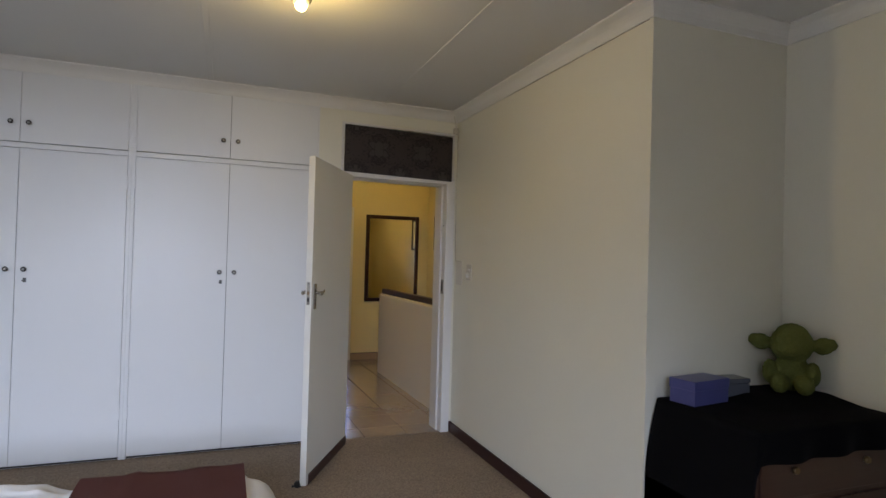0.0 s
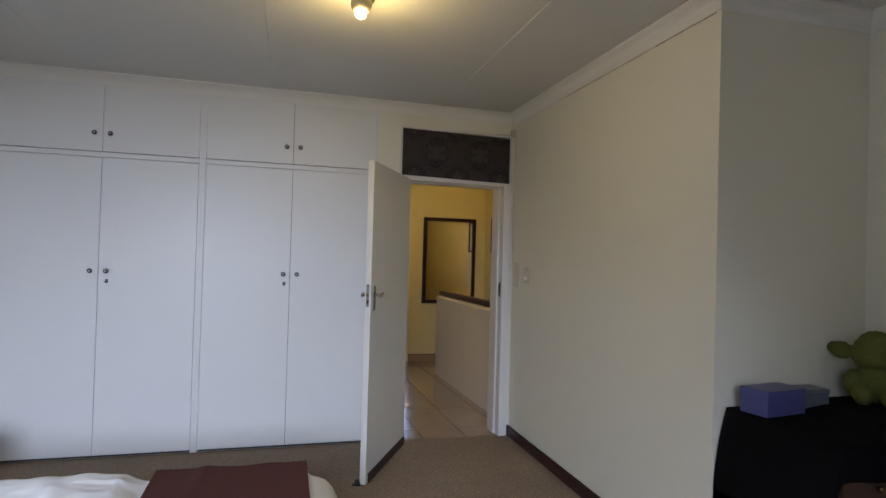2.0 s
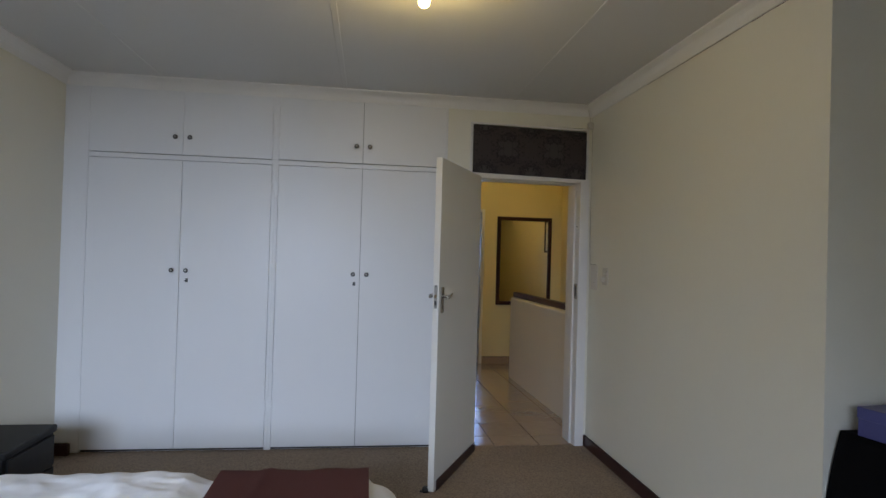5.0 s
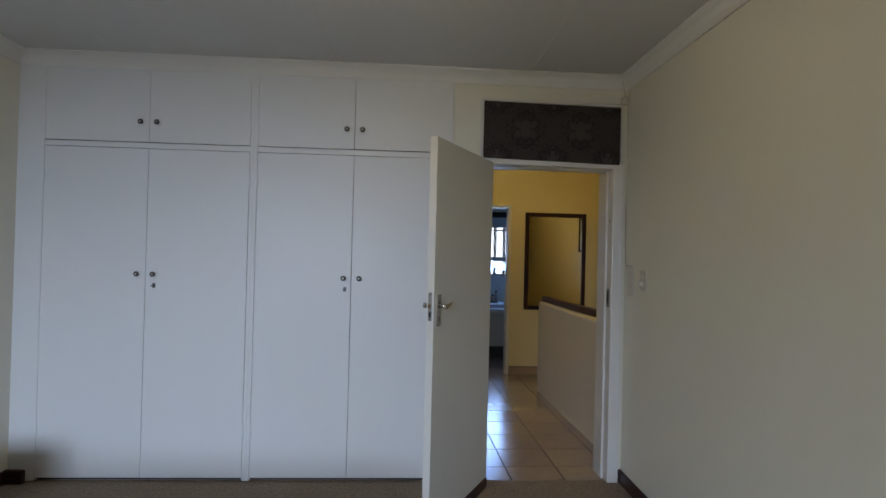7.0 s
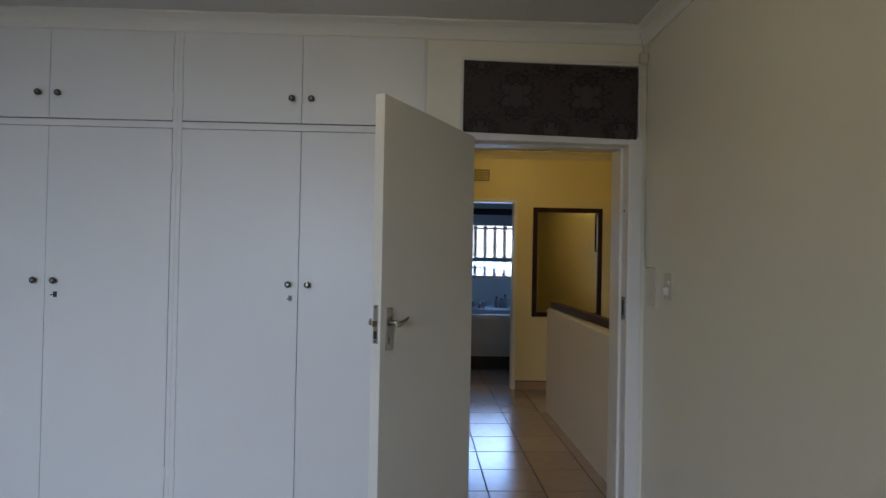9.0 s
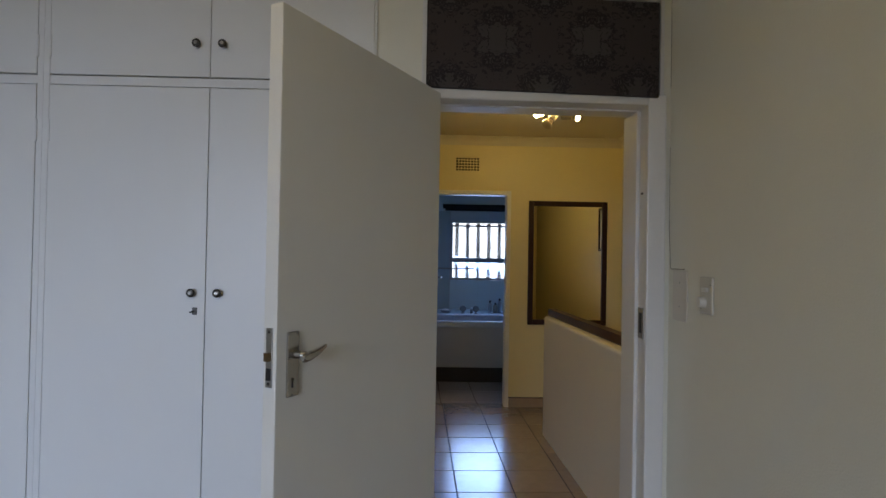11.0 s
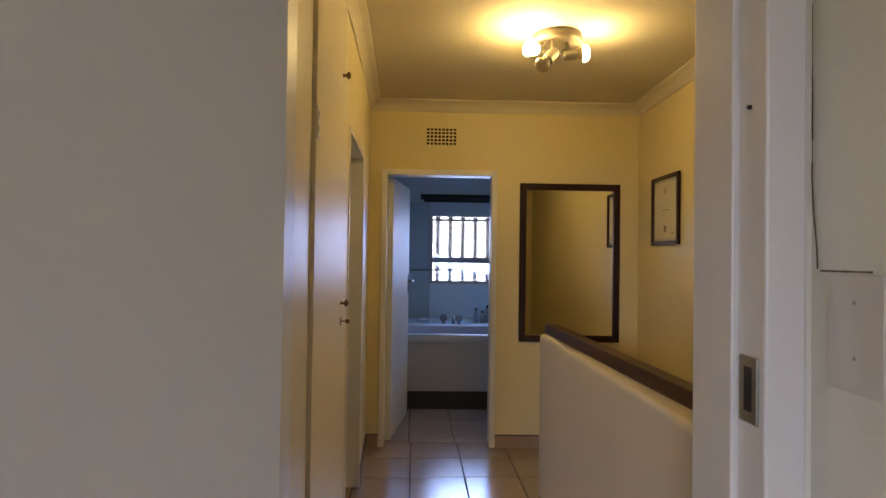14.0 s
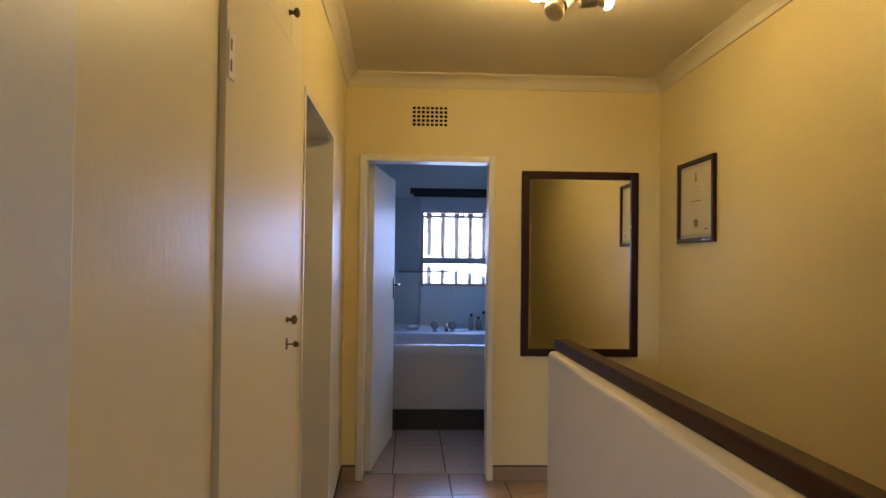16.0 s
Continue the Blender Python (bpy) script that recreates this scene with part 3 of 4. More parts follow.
def soft_top(x0, x1, y0, y1, z, r, depth, nx, ny, amp, freq, seed, droop=9.0):
    """A soft slab with rounded rims and shallow folds."""
    bm = bmesh.new()
    cols = []
    for i in range(nx + 1):
        row = []
        for j in range(ny + 1):
            u, v = i / nx, j / ny
            x, y = x0 + (x1 - x0) * u, y0 + (y1 - y0) * v
            e = min(x - x0, x1 - x, y - y0, y1 - y)
            fall = r - math.sqrt(max(r * r - (r - min(e, r)) ** 2, 0))
            n = noise.noise((x * freq, y * freq * 0.45, seed)) + 0.5 * noise.noise((x * freq * 2.3, y * freq * 1.4, seed + 5))
            n += 1.1 * (0.5 - abs(noise.noise((x * 3.1 + y * 2.2, y * 5.0 - x * 1.5, seed + 9)))) - 0.4
            bare = min(1.0, max(0.0, (0.34 - x) / 0.08))
            n += bare * 0.70 * (0.35 - min(0.35, abs(noise.noise((x * 7.5 + y * 3.0, y * 9.0 - x * 2.0, seed + 17)))))
            n += bare * 0.40 * (0.3 - min(0.3, abs(noise.noise((x * 16.0 - y * 6.0, y * 14.0, seed + 23)))))
            end = max(0.0, x - droop)
            row.append(bm.verts.new((x, y, z - fall + amp * n * min(1, e / 0.12) - 0.034 * (1 - bare) - 0.9 * min(end, 0.03) - 3.0 * end * end)))
        cols.append(row)
    for i in range(nx):
        for j in range(ny):
            bm.faces.new((cols[i][j], cols[i + 1][j], cols[i + 1][j + 1], cols[i][j + 1])).smooth = True
    rim = [c[0] for c in cols] + cols[-1][1:] + [c[-1] for c in cols[-2::-1]] + cols[0][-2:0:-1]
    low = [bm.verts.new((v.co.x, v.co.y, z - depth + random.uniform(-0.01, 0.01))) for v in rim]
    for a in range(len(rim)):
        b = (a + 1) % len(rim)
        bm.faces.new((rim[a], rim[b], low[b], low[a])).smooth = True
    bm.faces.new(low)
    return bm


bed = thing("bed", pose(-0.65, 1.88, 0), "double bed with a rumpled white duvet", "bed")
part("base", rbox(-1.10, 0.98, -0.70, 0.70, 0.05, 0.30, 0.02), BLACKWOOD, bed)
part("mattress", rbox(-1.12, 1.02, -0.72, 0.72, 0.302, 0.50, 0.05, 3), LINEN, bed)
part("duvet", soft_top(-1.14, 1.10, -0.78, 0.80, 0.572, 0.12, 0.36, 170, 130, 0.019, 5.0, 3.0, 0.94), LINEN, bed, "rumpled white cotton duvet")
for x in (-1.0, 0.9):
    for y in (-0.6, 0.6):
        part("leg", rbox(x - 0.03, x + 0.03, y - 0.03, y + 0.03, 0.004, 0.052, 0.004), BLACKWOOD, bed)
run = bmesh.new()
cols = []
for i in range(25):
    x = -0.285 + 0.585 * i / 24
    row = []
    for j in range(60):
        v = j / 59
        y = 1.06 + 1.635 * v
        edge = min(y - 1.06, 2.695 - y)
        fall = 0.10 - math.sqrt(max(0.01 - (0.10 - min(edge, 0.10)) ** 2, 0))
        fold = 0.007 * noise.noise((x * 9, y * 2.2, 8)) + 0.011 * math.exp(-((x + 0.10 + 0.01 * math.sin(6 * y)) / 0.02) ** 2)
        lean = -0.045 * (1 - i / 24) * max(0, (2.4 - y)) * 0.2
        row.append(run.verts.new((x + lean, y, 0.562 - fall + fold)))
    cols.append(row)
for i in range(24):
    for j in range(59):
        run.faces.new((cols[i][j], cols[i + 1][j], cols[i + 1][j + 1], cols[i][j + 1])).smooth = True
for y_end, z_end in ((0, 0.27), (59, 0.27)):
    low = [run.verts.new((c[y_end].co.x, c[y_end].co.y + (0.006 if y_end else -0.006), z_end)) for c in cols]
    for i in range(24):
        run.faces.new((cols[i][y_end], cols[i + 1][y_end], low[i + 1], low[i])).smooth = True
bmesh.ops.solidify(run, geom=run.faces[:], thickness=0.006)
throw = thing("bed_runner", pose(0, 0, 0), "maroon woven throw across the foot of the bed", "bed runner")
part("cloth", run, RUNNER, throw)

bs = thing("bedside_table", pose(-1.62, 3.43, 0), "low black lacquered bedside chest", "bedside table")
part("body", rbox(-0.20, 0.195, -0.225, 0.225, 0.004, 0.41, 0.006), BLACKWOOD, bs)
part("top", rbox(-0.205, 0.21, -0.235, 0.235, 0.411, 0.45, 0.010, 3), BLACKWOOD, bs)
for z in (0.06, 0.235):
    part("drawer", rbox(0.196, 0.210, -0.205, 0.205, z, z + 0.165, 0.004), BLACKWOOD, bs)

# ---- chest in the niche ----
ch = thing("chest", pose(2.42, 1.90, 0), "brown wooden chest half covered by a black cloth", "chest")
part("body", rbox(-0.375, 0.40, -0.25, 0.24, 0.06, 0.80, 0.006), BROWNWOOD, ch)
part("top", rbox(-0.38, 0.405, -0.26, 0.25, 0.801, 0.83, 0.005), BROWNWOOD, ch)
part("plinth", boxes((-0.36, 0.38, -0.22, 0.23, 0.004, 0.06)), BROWNWOOD, ch)
for z in (0.09, 0.33, 0.57):
    d = part("drawer", rbox(-0.36, 0.378, -0.264, -0.251, z, z + 0.215, 0.004), BROWNWOOD, ch)
    for x in (-0.2, 0.2):
        part("knob", lathe([(0.008, 0), (0.015, 0.012), (0.012, 0.022)], Matrix.Translation((x, -0.264, z + 0.11)) @ Matrix.Rotation(radians(90), 4, "X"), 12), BRASS, d)
cl = bmesh.new()
# cross-section over the top, then down the front; columns run along x, with a deep drop over the west end
NX, NY = 60, 40
grid = []
for i in range(NX + 1):
    u = -0.88 + (0.88 + 0.405) * i / NX          # u < -0.42 hangs over the west end
    row = []
    for j in range(NY + 1):
        v = 0.25 - 0.72 * j / NY                  # v < -0.21 hangs over the front
        x, y, z = u, v, 0.838
        if v < -0.275:
            y, z = -0.275, 0.838 - (-0.275 - v) * (0.58 + 0.10 * (1 - i / NX))
        if u < -0.388:
            fall = (-0.388 - u) * 1.62
            x, z = -0.388 - 0.045 * math.sin(min(fall / 0.34, 1.0) * math.pi / 2), z - fall
            y += 0.016 * math.sin(v * 30) * min(1, fall * 3)
            if v < -0.275:
                y, x = y - 0.012, x + (v + 0.275) * 0.08
        if v < -0.275 and u >= -0.388:
            y -= 0.014 + 0.014 * math.sin(u * 26 + 1) * min(1, (-0.275 - v) * 6)
        if u > -0.1:
            z += 0.022 * min(1, (u + 0.1) / 0.12) * min(1, max(0, (v + 0.12) / 0.15))
        z = max(z + 0.003 * noise.noise((x * 8, y * 8, 2)), 0.012)
        row.append(cl.verts.new((x, y, z)))
    grid.append(row)
for i in range(NX):
    for j in range(NY):
        cl.faces.new((grid[i][j], grid[i + 1][j], grid[i + 1][j + 1], grid[i][j + 1])).smooth = True
bmesh.ops.solidify(cl, geom=cl.faces[:], thickness=0.004)
cloth = thing("cloth_cover", pose(2.42, 1.90, 0.0), "black cotton cloth draped over the chest", "cloth")
part("cloth", cl, CLOTH, cloth)

bx = thing("gift_box", pose(2.160, 2.035, 0.842, 0, 0, 9), "glossy violet-blue cardboard box on the chest", "box")
part("base", rbox(-0.115, 0.115, -0.062, 0.062, 0, 0.085, 0.002), BLUEBOX, bx)
part("lid", rbox(-0.118, 0.118, -0.065, 0.065, 0.062, 0.104, 0.003), BLUEBOX, bx)
b2 = thing("small_box", pose(2.395, 2.095, 0.842, 0, 0, -4), "small smoky grey plastic box on the chest", "box")
part("base", rbox(-0.075, 0.075, -0.05, 0.05, 0, 0.06, 0.004), GREYBOX, b2)
part("lid", rbox(-0.077, 0.077, -0.052, 0.052, 0.061, 0.082, 0.004), GREYBOX, b2)

# plain soft toy, one mesh
T = lambda *p: Vector(p)
toy = merge(
    ball((0, 0, 0.095), (0.075, 0.062, 0.095)), ball((0, -0.006, 0.225), (0.092, 0.082, 0.090)), ball((0, 0.0, 0.262), (0.074, 0.068, 0.062)), ball((0, -0.07, 0.198), (0.055, 0.028, 0.030)),
    *[ball((sx * 0.098, 0.0, 0.222), (0.040, 0.024, 0.026)) for sx in (-1, 1)], *[ball((sx * 0.128, 0.0, 0.226), (0.046, 0.022, 0.040), Matrix.Rotation(radians(-18 * sx), 4, "Y")) for sx in (-1, 1)],
    *[ball((sx * 0.158, 0.004, 0.236), (0.026, 0.014, 0.030), Matrix.Rotation(radians(-40 * sx), 4, "Y")) for sx in (-1, 1)],
    ball((-0.048, -0.070, 0.046), (0.042, 0.060, 0.046)), ball((0.052, -0.070, 0.046), (0.042, 0.060, 0.046)),
    ball((-0.088, -0.02, 0.090), (0.032, 0.036, 0.058)), ball((0.088, -0.02, 0.090), (0.032, 0.036, 0.058)))
toyob = part("plush_toy", toy, PLUSH)
skin = toyob.modifiers.new("skin", "REMESH")
skin.mode, skin.voxel_size, skin.use_smooth_shade = "VOXEL", 0.006, True
fur = bpy.data.textures.new("fur", "CLOUDS")
fur.noise_scale = 0.010
fuzz = toyob.modifiers.new("fuzz", "DISPLACE")
fuzz.texture, fuzz.strength, fuzz.mid_level = fur, 0.010, 0.5
toyob.matrix_world = pose(2.70, 2.02, 0.858, 0, 0, -50) @ Matrix.Scale(0.98, 4)
tagged(toyob, "olive green plush toy sitting on the black cloth", "soft toy")

# ---- spot lamps ----


SPOT = ([(0.012, -0.050), (0.024, -0.047), (0.028, -0.036), (0.029, 0.018), (0.030, 0.022), (0.026, 0.022), (0.024, 0.016), (0.0, 0.010)],
        [(0.0, 0.012), (0.017, 0.016), (0.023, 0.030), (0.038, 0.054)],
        [(0.038, 0.0542), (0.043, 0.066), (0.038, 0.080), (0.022, 0.089), (0.0, 0.092)])
BELL = ([(0.012, -0.060), (0.032, -0.052), (0.044, -0.020), (0.0475, 0.012), (0.043, 0.030), (0.034, 0.044), (0.030, 0.044), (0.032, 0.030), (0.0, 0.024)],
        [(0.0, 0.028), (0.012, 0.032), (0.016, 0.034)],
        [(0.016, 0.0342), (0.025, 0.052), (0.024, 0.064), (0.014, 0.074), (0.0, 0.077)])


def spot_lamp(m, label, turns, size=1.0, style=SPOT):
    """Ceiling plate with short arms and turned cups; turns: place, yaw, pitch and the material of each bulb's face."""
    base = thing("ceiling_light", m, label, "ceiling light")
    part("plate", lathe([(0.128 * size, 0.0), (0.135 * size, -0.036), (0.131 * size, -0.046), (0.118 * size, -0.050), (0.060 * size, -0.053), (0.0, -0.054)], None, 40), LAMPBASE, base)
    for (px, py, drop), yaw, pitch, face in turns:
        arm = part("arm", tube([(px * 0.55, py * 0.55, -0.02), (px * 0.75, py * 0.75, drop * 0.72), (px, py, drop + 0.01)], 0.008), SILVER, base)
        turn = Matrix.Translation((px, py, drop)) @ Matrix.Rotation(radians(yaw), 4, "Z") @ Matrix.Rotation(radians(90 - pitch), 4, "Y")
        cup = part("cup", lathe(style[0], turn, 24), SILVER, arm, "nickel spot cup")
        part("bulb_neck", lathe(style[1], turn, 24), face if face is REFLECTOR_BULB else DEADBULB, cup, "bulb neck")
        part("bulb", lathe(style[2], turn, 24), face, cup)
    return base


spot_lamp(pose(1.975, 6.49, ZH - 0.001), "three-spot nickel ceiling light with lit bulbs", (((-0.102, -0.07, -0.112), 208, 6, REFLECTOR_BULB), ((0.065, -0.06, -0.120), -8, 4, REFLECTOR_DIM), ((-0.062, -0.13, -0.160), 202, -48, DEADBULB)))
spot_lamp(pose(0.487, 2.66, ZB - 0.001), "nickel ceiling spot light with a lit bulb", (((-0.010, -0.02, -0.066), 258, -82, BULB),), 0.4, BELL)
lamp("spot_bulb", "POINT", pose(0.474, 2.623, ZB - 0.191), BEDBULB_W, WARM, soft=0.03)

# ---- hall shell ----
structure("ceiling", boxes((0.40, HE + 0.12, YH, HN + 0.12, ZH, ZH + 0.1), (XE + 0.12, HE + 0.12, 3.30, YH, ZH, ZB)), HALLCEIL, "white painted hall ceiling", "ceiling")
structure("wall_hall_north", boxes((0.62, 0.955, HN, HN + 0.12, 0, ZH), (1.829, HE + 0.12, HN, HN + 0.12, -1.2, ZH), (0.955, 1.829, HN, HN + 0.12, 2.086, ZH)), HALLWALL, "yellow-cream wall at the end of the hall", "wall")
structure("wall_hall_east", boxes((HE, HE + 0.12, 3.18, HN, -2.7, ZH)), HALLWALL, "yellow-cream stairwell wall", "wall")
structure("wall_stair_south", boxes((XE + 0.12, HE, 3.18, 3.30, -2.7, ZH), (XE, XE + 0.12, 3.18, YH, -2.7, -0.12)), HALLWALL, "yellow-cream stairwell end wall", "wall")
structure("wall_hall_south", boxes((0.93, 0.995, YH, YH + 0.012, 0, ZH), (1.963, 2.11, YH, YH + 0.012, 0, ZH), (0.995, 1.963, YH, YH + 0.012, 2.088, ZH)), HALLWALL, "yellow-cream hall side of the bedroom wall", "wall")
structure("wall_hall_west", boxes((HW - 0.10, HW, YH, 5.345, 0, ZH)), GLOSSWALL, "brush-marked gloss cream wall", "wall")
structure("wall_hall_west_far", merge(prism(((0.72, 7.09), (0.904, 7.09), (0.862, HN), (0.72, HN)), 0, ZH), prism(((0.72, 6.25), (HW, 6.25), (0.904, 7.09), (0.72, 7.09)), 2.045, ZH), boxes((0.72, HW, 6.16, 6.25, 0, ZH))), HALLWALL, "yellow-cream wall round an open doorway", "wall")
structure("wall_side_room", boxes((0.36, 0.42, 5.3, HN, 0, ZH), (0.42, 0.72, 5.9, 5.96, 0, ZH), (0.42, 0.72, 7.2, 7.26, 0, ZH)), CEIL, "plain side room walls", "wall")
structure("floor", boxes((XE, HE, 3.30, 6.96, -2.75, -2.7)), GROUT, "dark stairwell floor", "floor")
structure("door_frame_3", merge(rbox(0.71, HW + 0.006, 6.232, 6.25, 0, 2.046, 0.003), rbox(0.71, HW - 0.022, 7.06, 7.095, 0, 2.046, 0.003), prism(((0.71, 6.25), (HW + 0.002, 6.25), (0.907, 7.06), (0.71, 7.06)), 2.030, 2.0448)), FRAMEPAINT, "painted steel frame of the side doorway", "door frame")
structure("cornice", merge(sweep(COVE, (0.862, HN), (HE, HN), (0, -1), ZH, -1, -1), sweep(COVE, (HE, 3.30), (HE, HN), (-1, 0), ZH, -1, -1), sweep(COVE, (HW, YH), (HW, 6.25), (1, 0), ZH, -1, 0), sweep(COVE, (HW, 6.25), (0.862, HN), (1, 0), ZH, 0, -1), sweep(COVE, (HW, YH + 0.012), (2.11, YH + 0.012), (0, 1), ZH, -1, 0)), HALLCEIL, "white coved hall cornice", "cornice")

# tall cupboard in the hall wall
cu = thing("hall_cupboard", pose(HW, 5.345, 0), "cream gloss built-in hall cupboard", "cupboard")
part("carcass", boxes((-0.5, -0.03, 0, 0.815, 0, ZH - 0.01)), GLOSSDOOR, cu)
part("stile", rbox(-0.0298, -0.005, 0.0005, 0.045, 0, ZH - 0.01, 0.003), GLOSSDOOR, cu)
part("stile", rbox(-0.0298, 0.004, 0.766, 0.815, 0, ZH - 0.01, 0.003), GLOSSDOOR, cu)
part("stile", rbox(-0.02, 0.010, 0.634, 0.690, 2.1078, 2.56, 0.0008, 1), GLOSSDOOR, cu)
for z0, z1, ky, kz, side in ((0.02, 2.1072, 0.635, 1.222, 0.690), (2.1078, 2.56, 0.604, 2.195, 0.630)):
    d = part("door", rbox(-0.02, 0.010, 0.048, side, z0, z1, 0.0008, 1), GLOSSDOOR, cu)
    part("knob", lathe([(0.010, 0), (0.006, 0.006), (0.006, 0.014), (0.015, 0.020), (0.015, 0.028), (0.006, 0.033)], Matrix.Translation((0.010, ky, kz)) @ Matrix.Rotation(radians(90), 4, "Y"), 16), BRASS, d, "aged brass knob")
    if z0 < 1:
        esc = part("escutcheon", rbox(0.009, 0.013, ky - 0.009, ky + 0.009, kz - 0.095, kz - 0.060, 0.001), BRASS, d)
        part("key", merge(tube([(0.012, ky, kz - 0.078), (0.034, ky, kz - 0.078)], 0.0025, 8), lathe([(0.010, 0), (0.010, 0.003)], Matrix.Translation((0.040, ky, kz - 0.078)) @ Matrix.Rotation(radians(90), 4, "X"), 12)), BRASS, esc)
        for hz in (0.30, 1.815):
            hinge = part("hinge", rbox(0.008, 0.0145, 0.052, 0.092, hz, hz + 0.105, 0.002), ENAMEL, d, "painted butt hinge")
            for z in (hz + 0.016, hz + 0.062):
                part("slot", boxes((0.0142, 0.0152, 0.060, 0.070, z, z + 0.026)), BRASS, hinge)
part("stile", boxes((-0.03, 0.006, 0.692, 0.765, 0.0, 2.56)), GLOSSDOOR, cu)

# half wall along the stairs
lean = Matrix.Identity(4)
lean[0][1], lean[0][3] = -0.028, 0.028 * 7.0
lean[2][1], lean[2][3] = 0.0018, -0.0018 * 7.0
hw_ = rbox(2.000, 2.180, YH + 0.013, 6.995, -0.3, 0.967, 0.022, 4)
hw_.transform(lean)
structure("half_wall", hw_, HALFWALL, "cream plastered half wall beside the stairs", "half wall")
rail = rbox(2.035, 2.107, YH + 0.014, 7.002, 0.972, 1.026, 0.007, 3)
# Black strip put in as the shade of the groove below the rail.
groove = rbox(2.041, 2.101, YH + 0.015, 6.996, 0.9672, 0.9718, 0.001, 1)
skew = Matrix.Identity(4)
skew[0][1], skew[0][3] = -0.052, 0.052 * 7.0
skew[2][1], skew[2][3] = 0.0026, -0.0026 * 7.0
rail.transform(skew)
groove.transform(skew)
hr = thing("handrail", pose(0, 0, 0), "dark polished mahogany rail capping the half wall", "handrail")
part("capping", rail, WOOD, hr)
part("groove_shade", groove, BLACK, hr, "dark strip for the shaded groove under the rail")

# hall skirting of cut tiles
for x0, x1, y0, y1 in ((0.866, 0.953, HN - 0.010, HN), (1.831, HE, HN - 0.010, HN)):
    n = max(1, round(max(x1 - x0, y1 - y0) / 0.34))
    for i in range(n):
        a, b = i / n, (i + 1) / n
        if x1 - x0 > y1 - y0:
            q = (x0 + (x1 - x0) * a + 0.002, x0 + (x1 - x0) * b - 0.002, y0, y1)
        else:
            q = (x0, x1, y0 + (y1 - y0) * a + 0.002, y0 + (y1 - y0) * b - 0.002)
        structure("baseboard", rbox(*q, 0.0, 0.088, 0.002, 1), TILE, "cut terracotta skirting tile", "skirting")
    structure("trim", boxes((x0, x1, y0 + 0.001, y1, 0.089, 0.096)), GROUT, "dark joint along the skirting tiles", "trim")

for a, b in ((7.10, 7.44), (7.444, HN - 0.011)):
    xa, xb = 0.9035 - 0.0575 * (a - 7.1), 0.9035 - 0.0575 * (b - 7.1)
    structure("baseboard", prism(((xa, a), (xa + 0.011, a), (xb + 0.011, b), (xb, b)), 0.0, 0.088), TILE, "cut terracotta skirting tile", "skirting")
    structure("trim", prism(((xa, a), (xa + 0.010, a), (xb + 0.010, b), (xb, b)), 0.089, 0.096), GROUT, "dark joint along the skirting tiles", "trim")

# mirror
mi = thing("wall_mirror", pose(2.382, HN - 0.001, 1.397), "tall mirror in a dark brown wooden frame", "mirror")
MW, MH, FW = 0.381, 0.598, 0.050
part("frame", merge(rbox(-MW, -MW + FW, -0.028, 0, -MH, MH, 0.006), rbox(MW - FW, MW, -0.028, 0, -MH, MH, 0.006), rbox(-MW + FW, MW - FW, -0.028, 0, MH - FW, MH, 0.006), rbox(-MW + FW, MW - FW, -0.028, 0, -MH, -MH + FW, 0.006)), FRAMEWOOD, mi, "dark brown moulded frame")
part("glass", boxes((-MW + FW - 0.004, MW - FW + 0.004, -0.012, -0.008, -MH + FW - 0.004, MH - FW + 0.004)), MIRROR, mi)

# framed certificate
pf = thing("framed_certificate", pose(HE - 0.001, 7.305, 1.763), "cream certificate in a dark wooden frame", "picture")
PW, PH, PF = 0.217, 0.234, 0.026
part("frame", merge(rbox(-0.022, 0, -PW, -PW + PF, -PH, PH, 0.004), rbox(-0.022, 0, PW - PF, PW, -PH, PH, 0.004), rbox(-0.022, 0, -PW + PF, PW - PF, PH - PF, PH, 0.004), rbox(-0.022, 0, -PW + PF, PW - PF, -PH, -PH + PF, 0.004)), FRAMEWOOD, pf)
part("mount", boxes((-0.008, -0.004, -PW + PF, PW - PF, -PH + PF, PH - PF)), MOUNT, pf)
sheet = part("sheet", boxes((-0.0095, -0.0085, -PW + PF + 0.022, PW - PF - 0.022, -PH + PF + 0.022, PH - PF - 0.020)), PAPER, pf, "cream paper with faint printing")
part("seal", lathe([(0.024, 0), (0.022, 0.001)], Matrix.Translation((-0.0097, 0.0, -0.125)) @ Matrix.Rotation(radians(-90), 4, "Y"), 20), GOLD, sheet)
part("crest", merge(lathe([(0.013, 0), (0.012, 0.001)], Matrix.Translation((-0.0097, 0.0, 0.122)) @ Matrix.Rotation(radians(-90), 4, "Y"), 14), boxes((-0.0106, -0.0097, -0.006, 0.006, 0.13, 0.158))), GOLD, sheet)
for z, w in ((0.075, 0.09), (0.05, 0.12), (0.028, 0.07), (0.0, 0.13), (-0.02, 0.10), (-0.045, 0.06)):
    part("print_line", boxes((-0.0102, -0.0096, -w / 2, w / 2, z - 0.002, z + 0.002)), INK if abs(z) < 0.001 else MOUNT, sheet)
part("print_line", boxes((-0.0102, -0.0096, -0.135, -0.10, -0.163, -0.156)), INK, sheet)

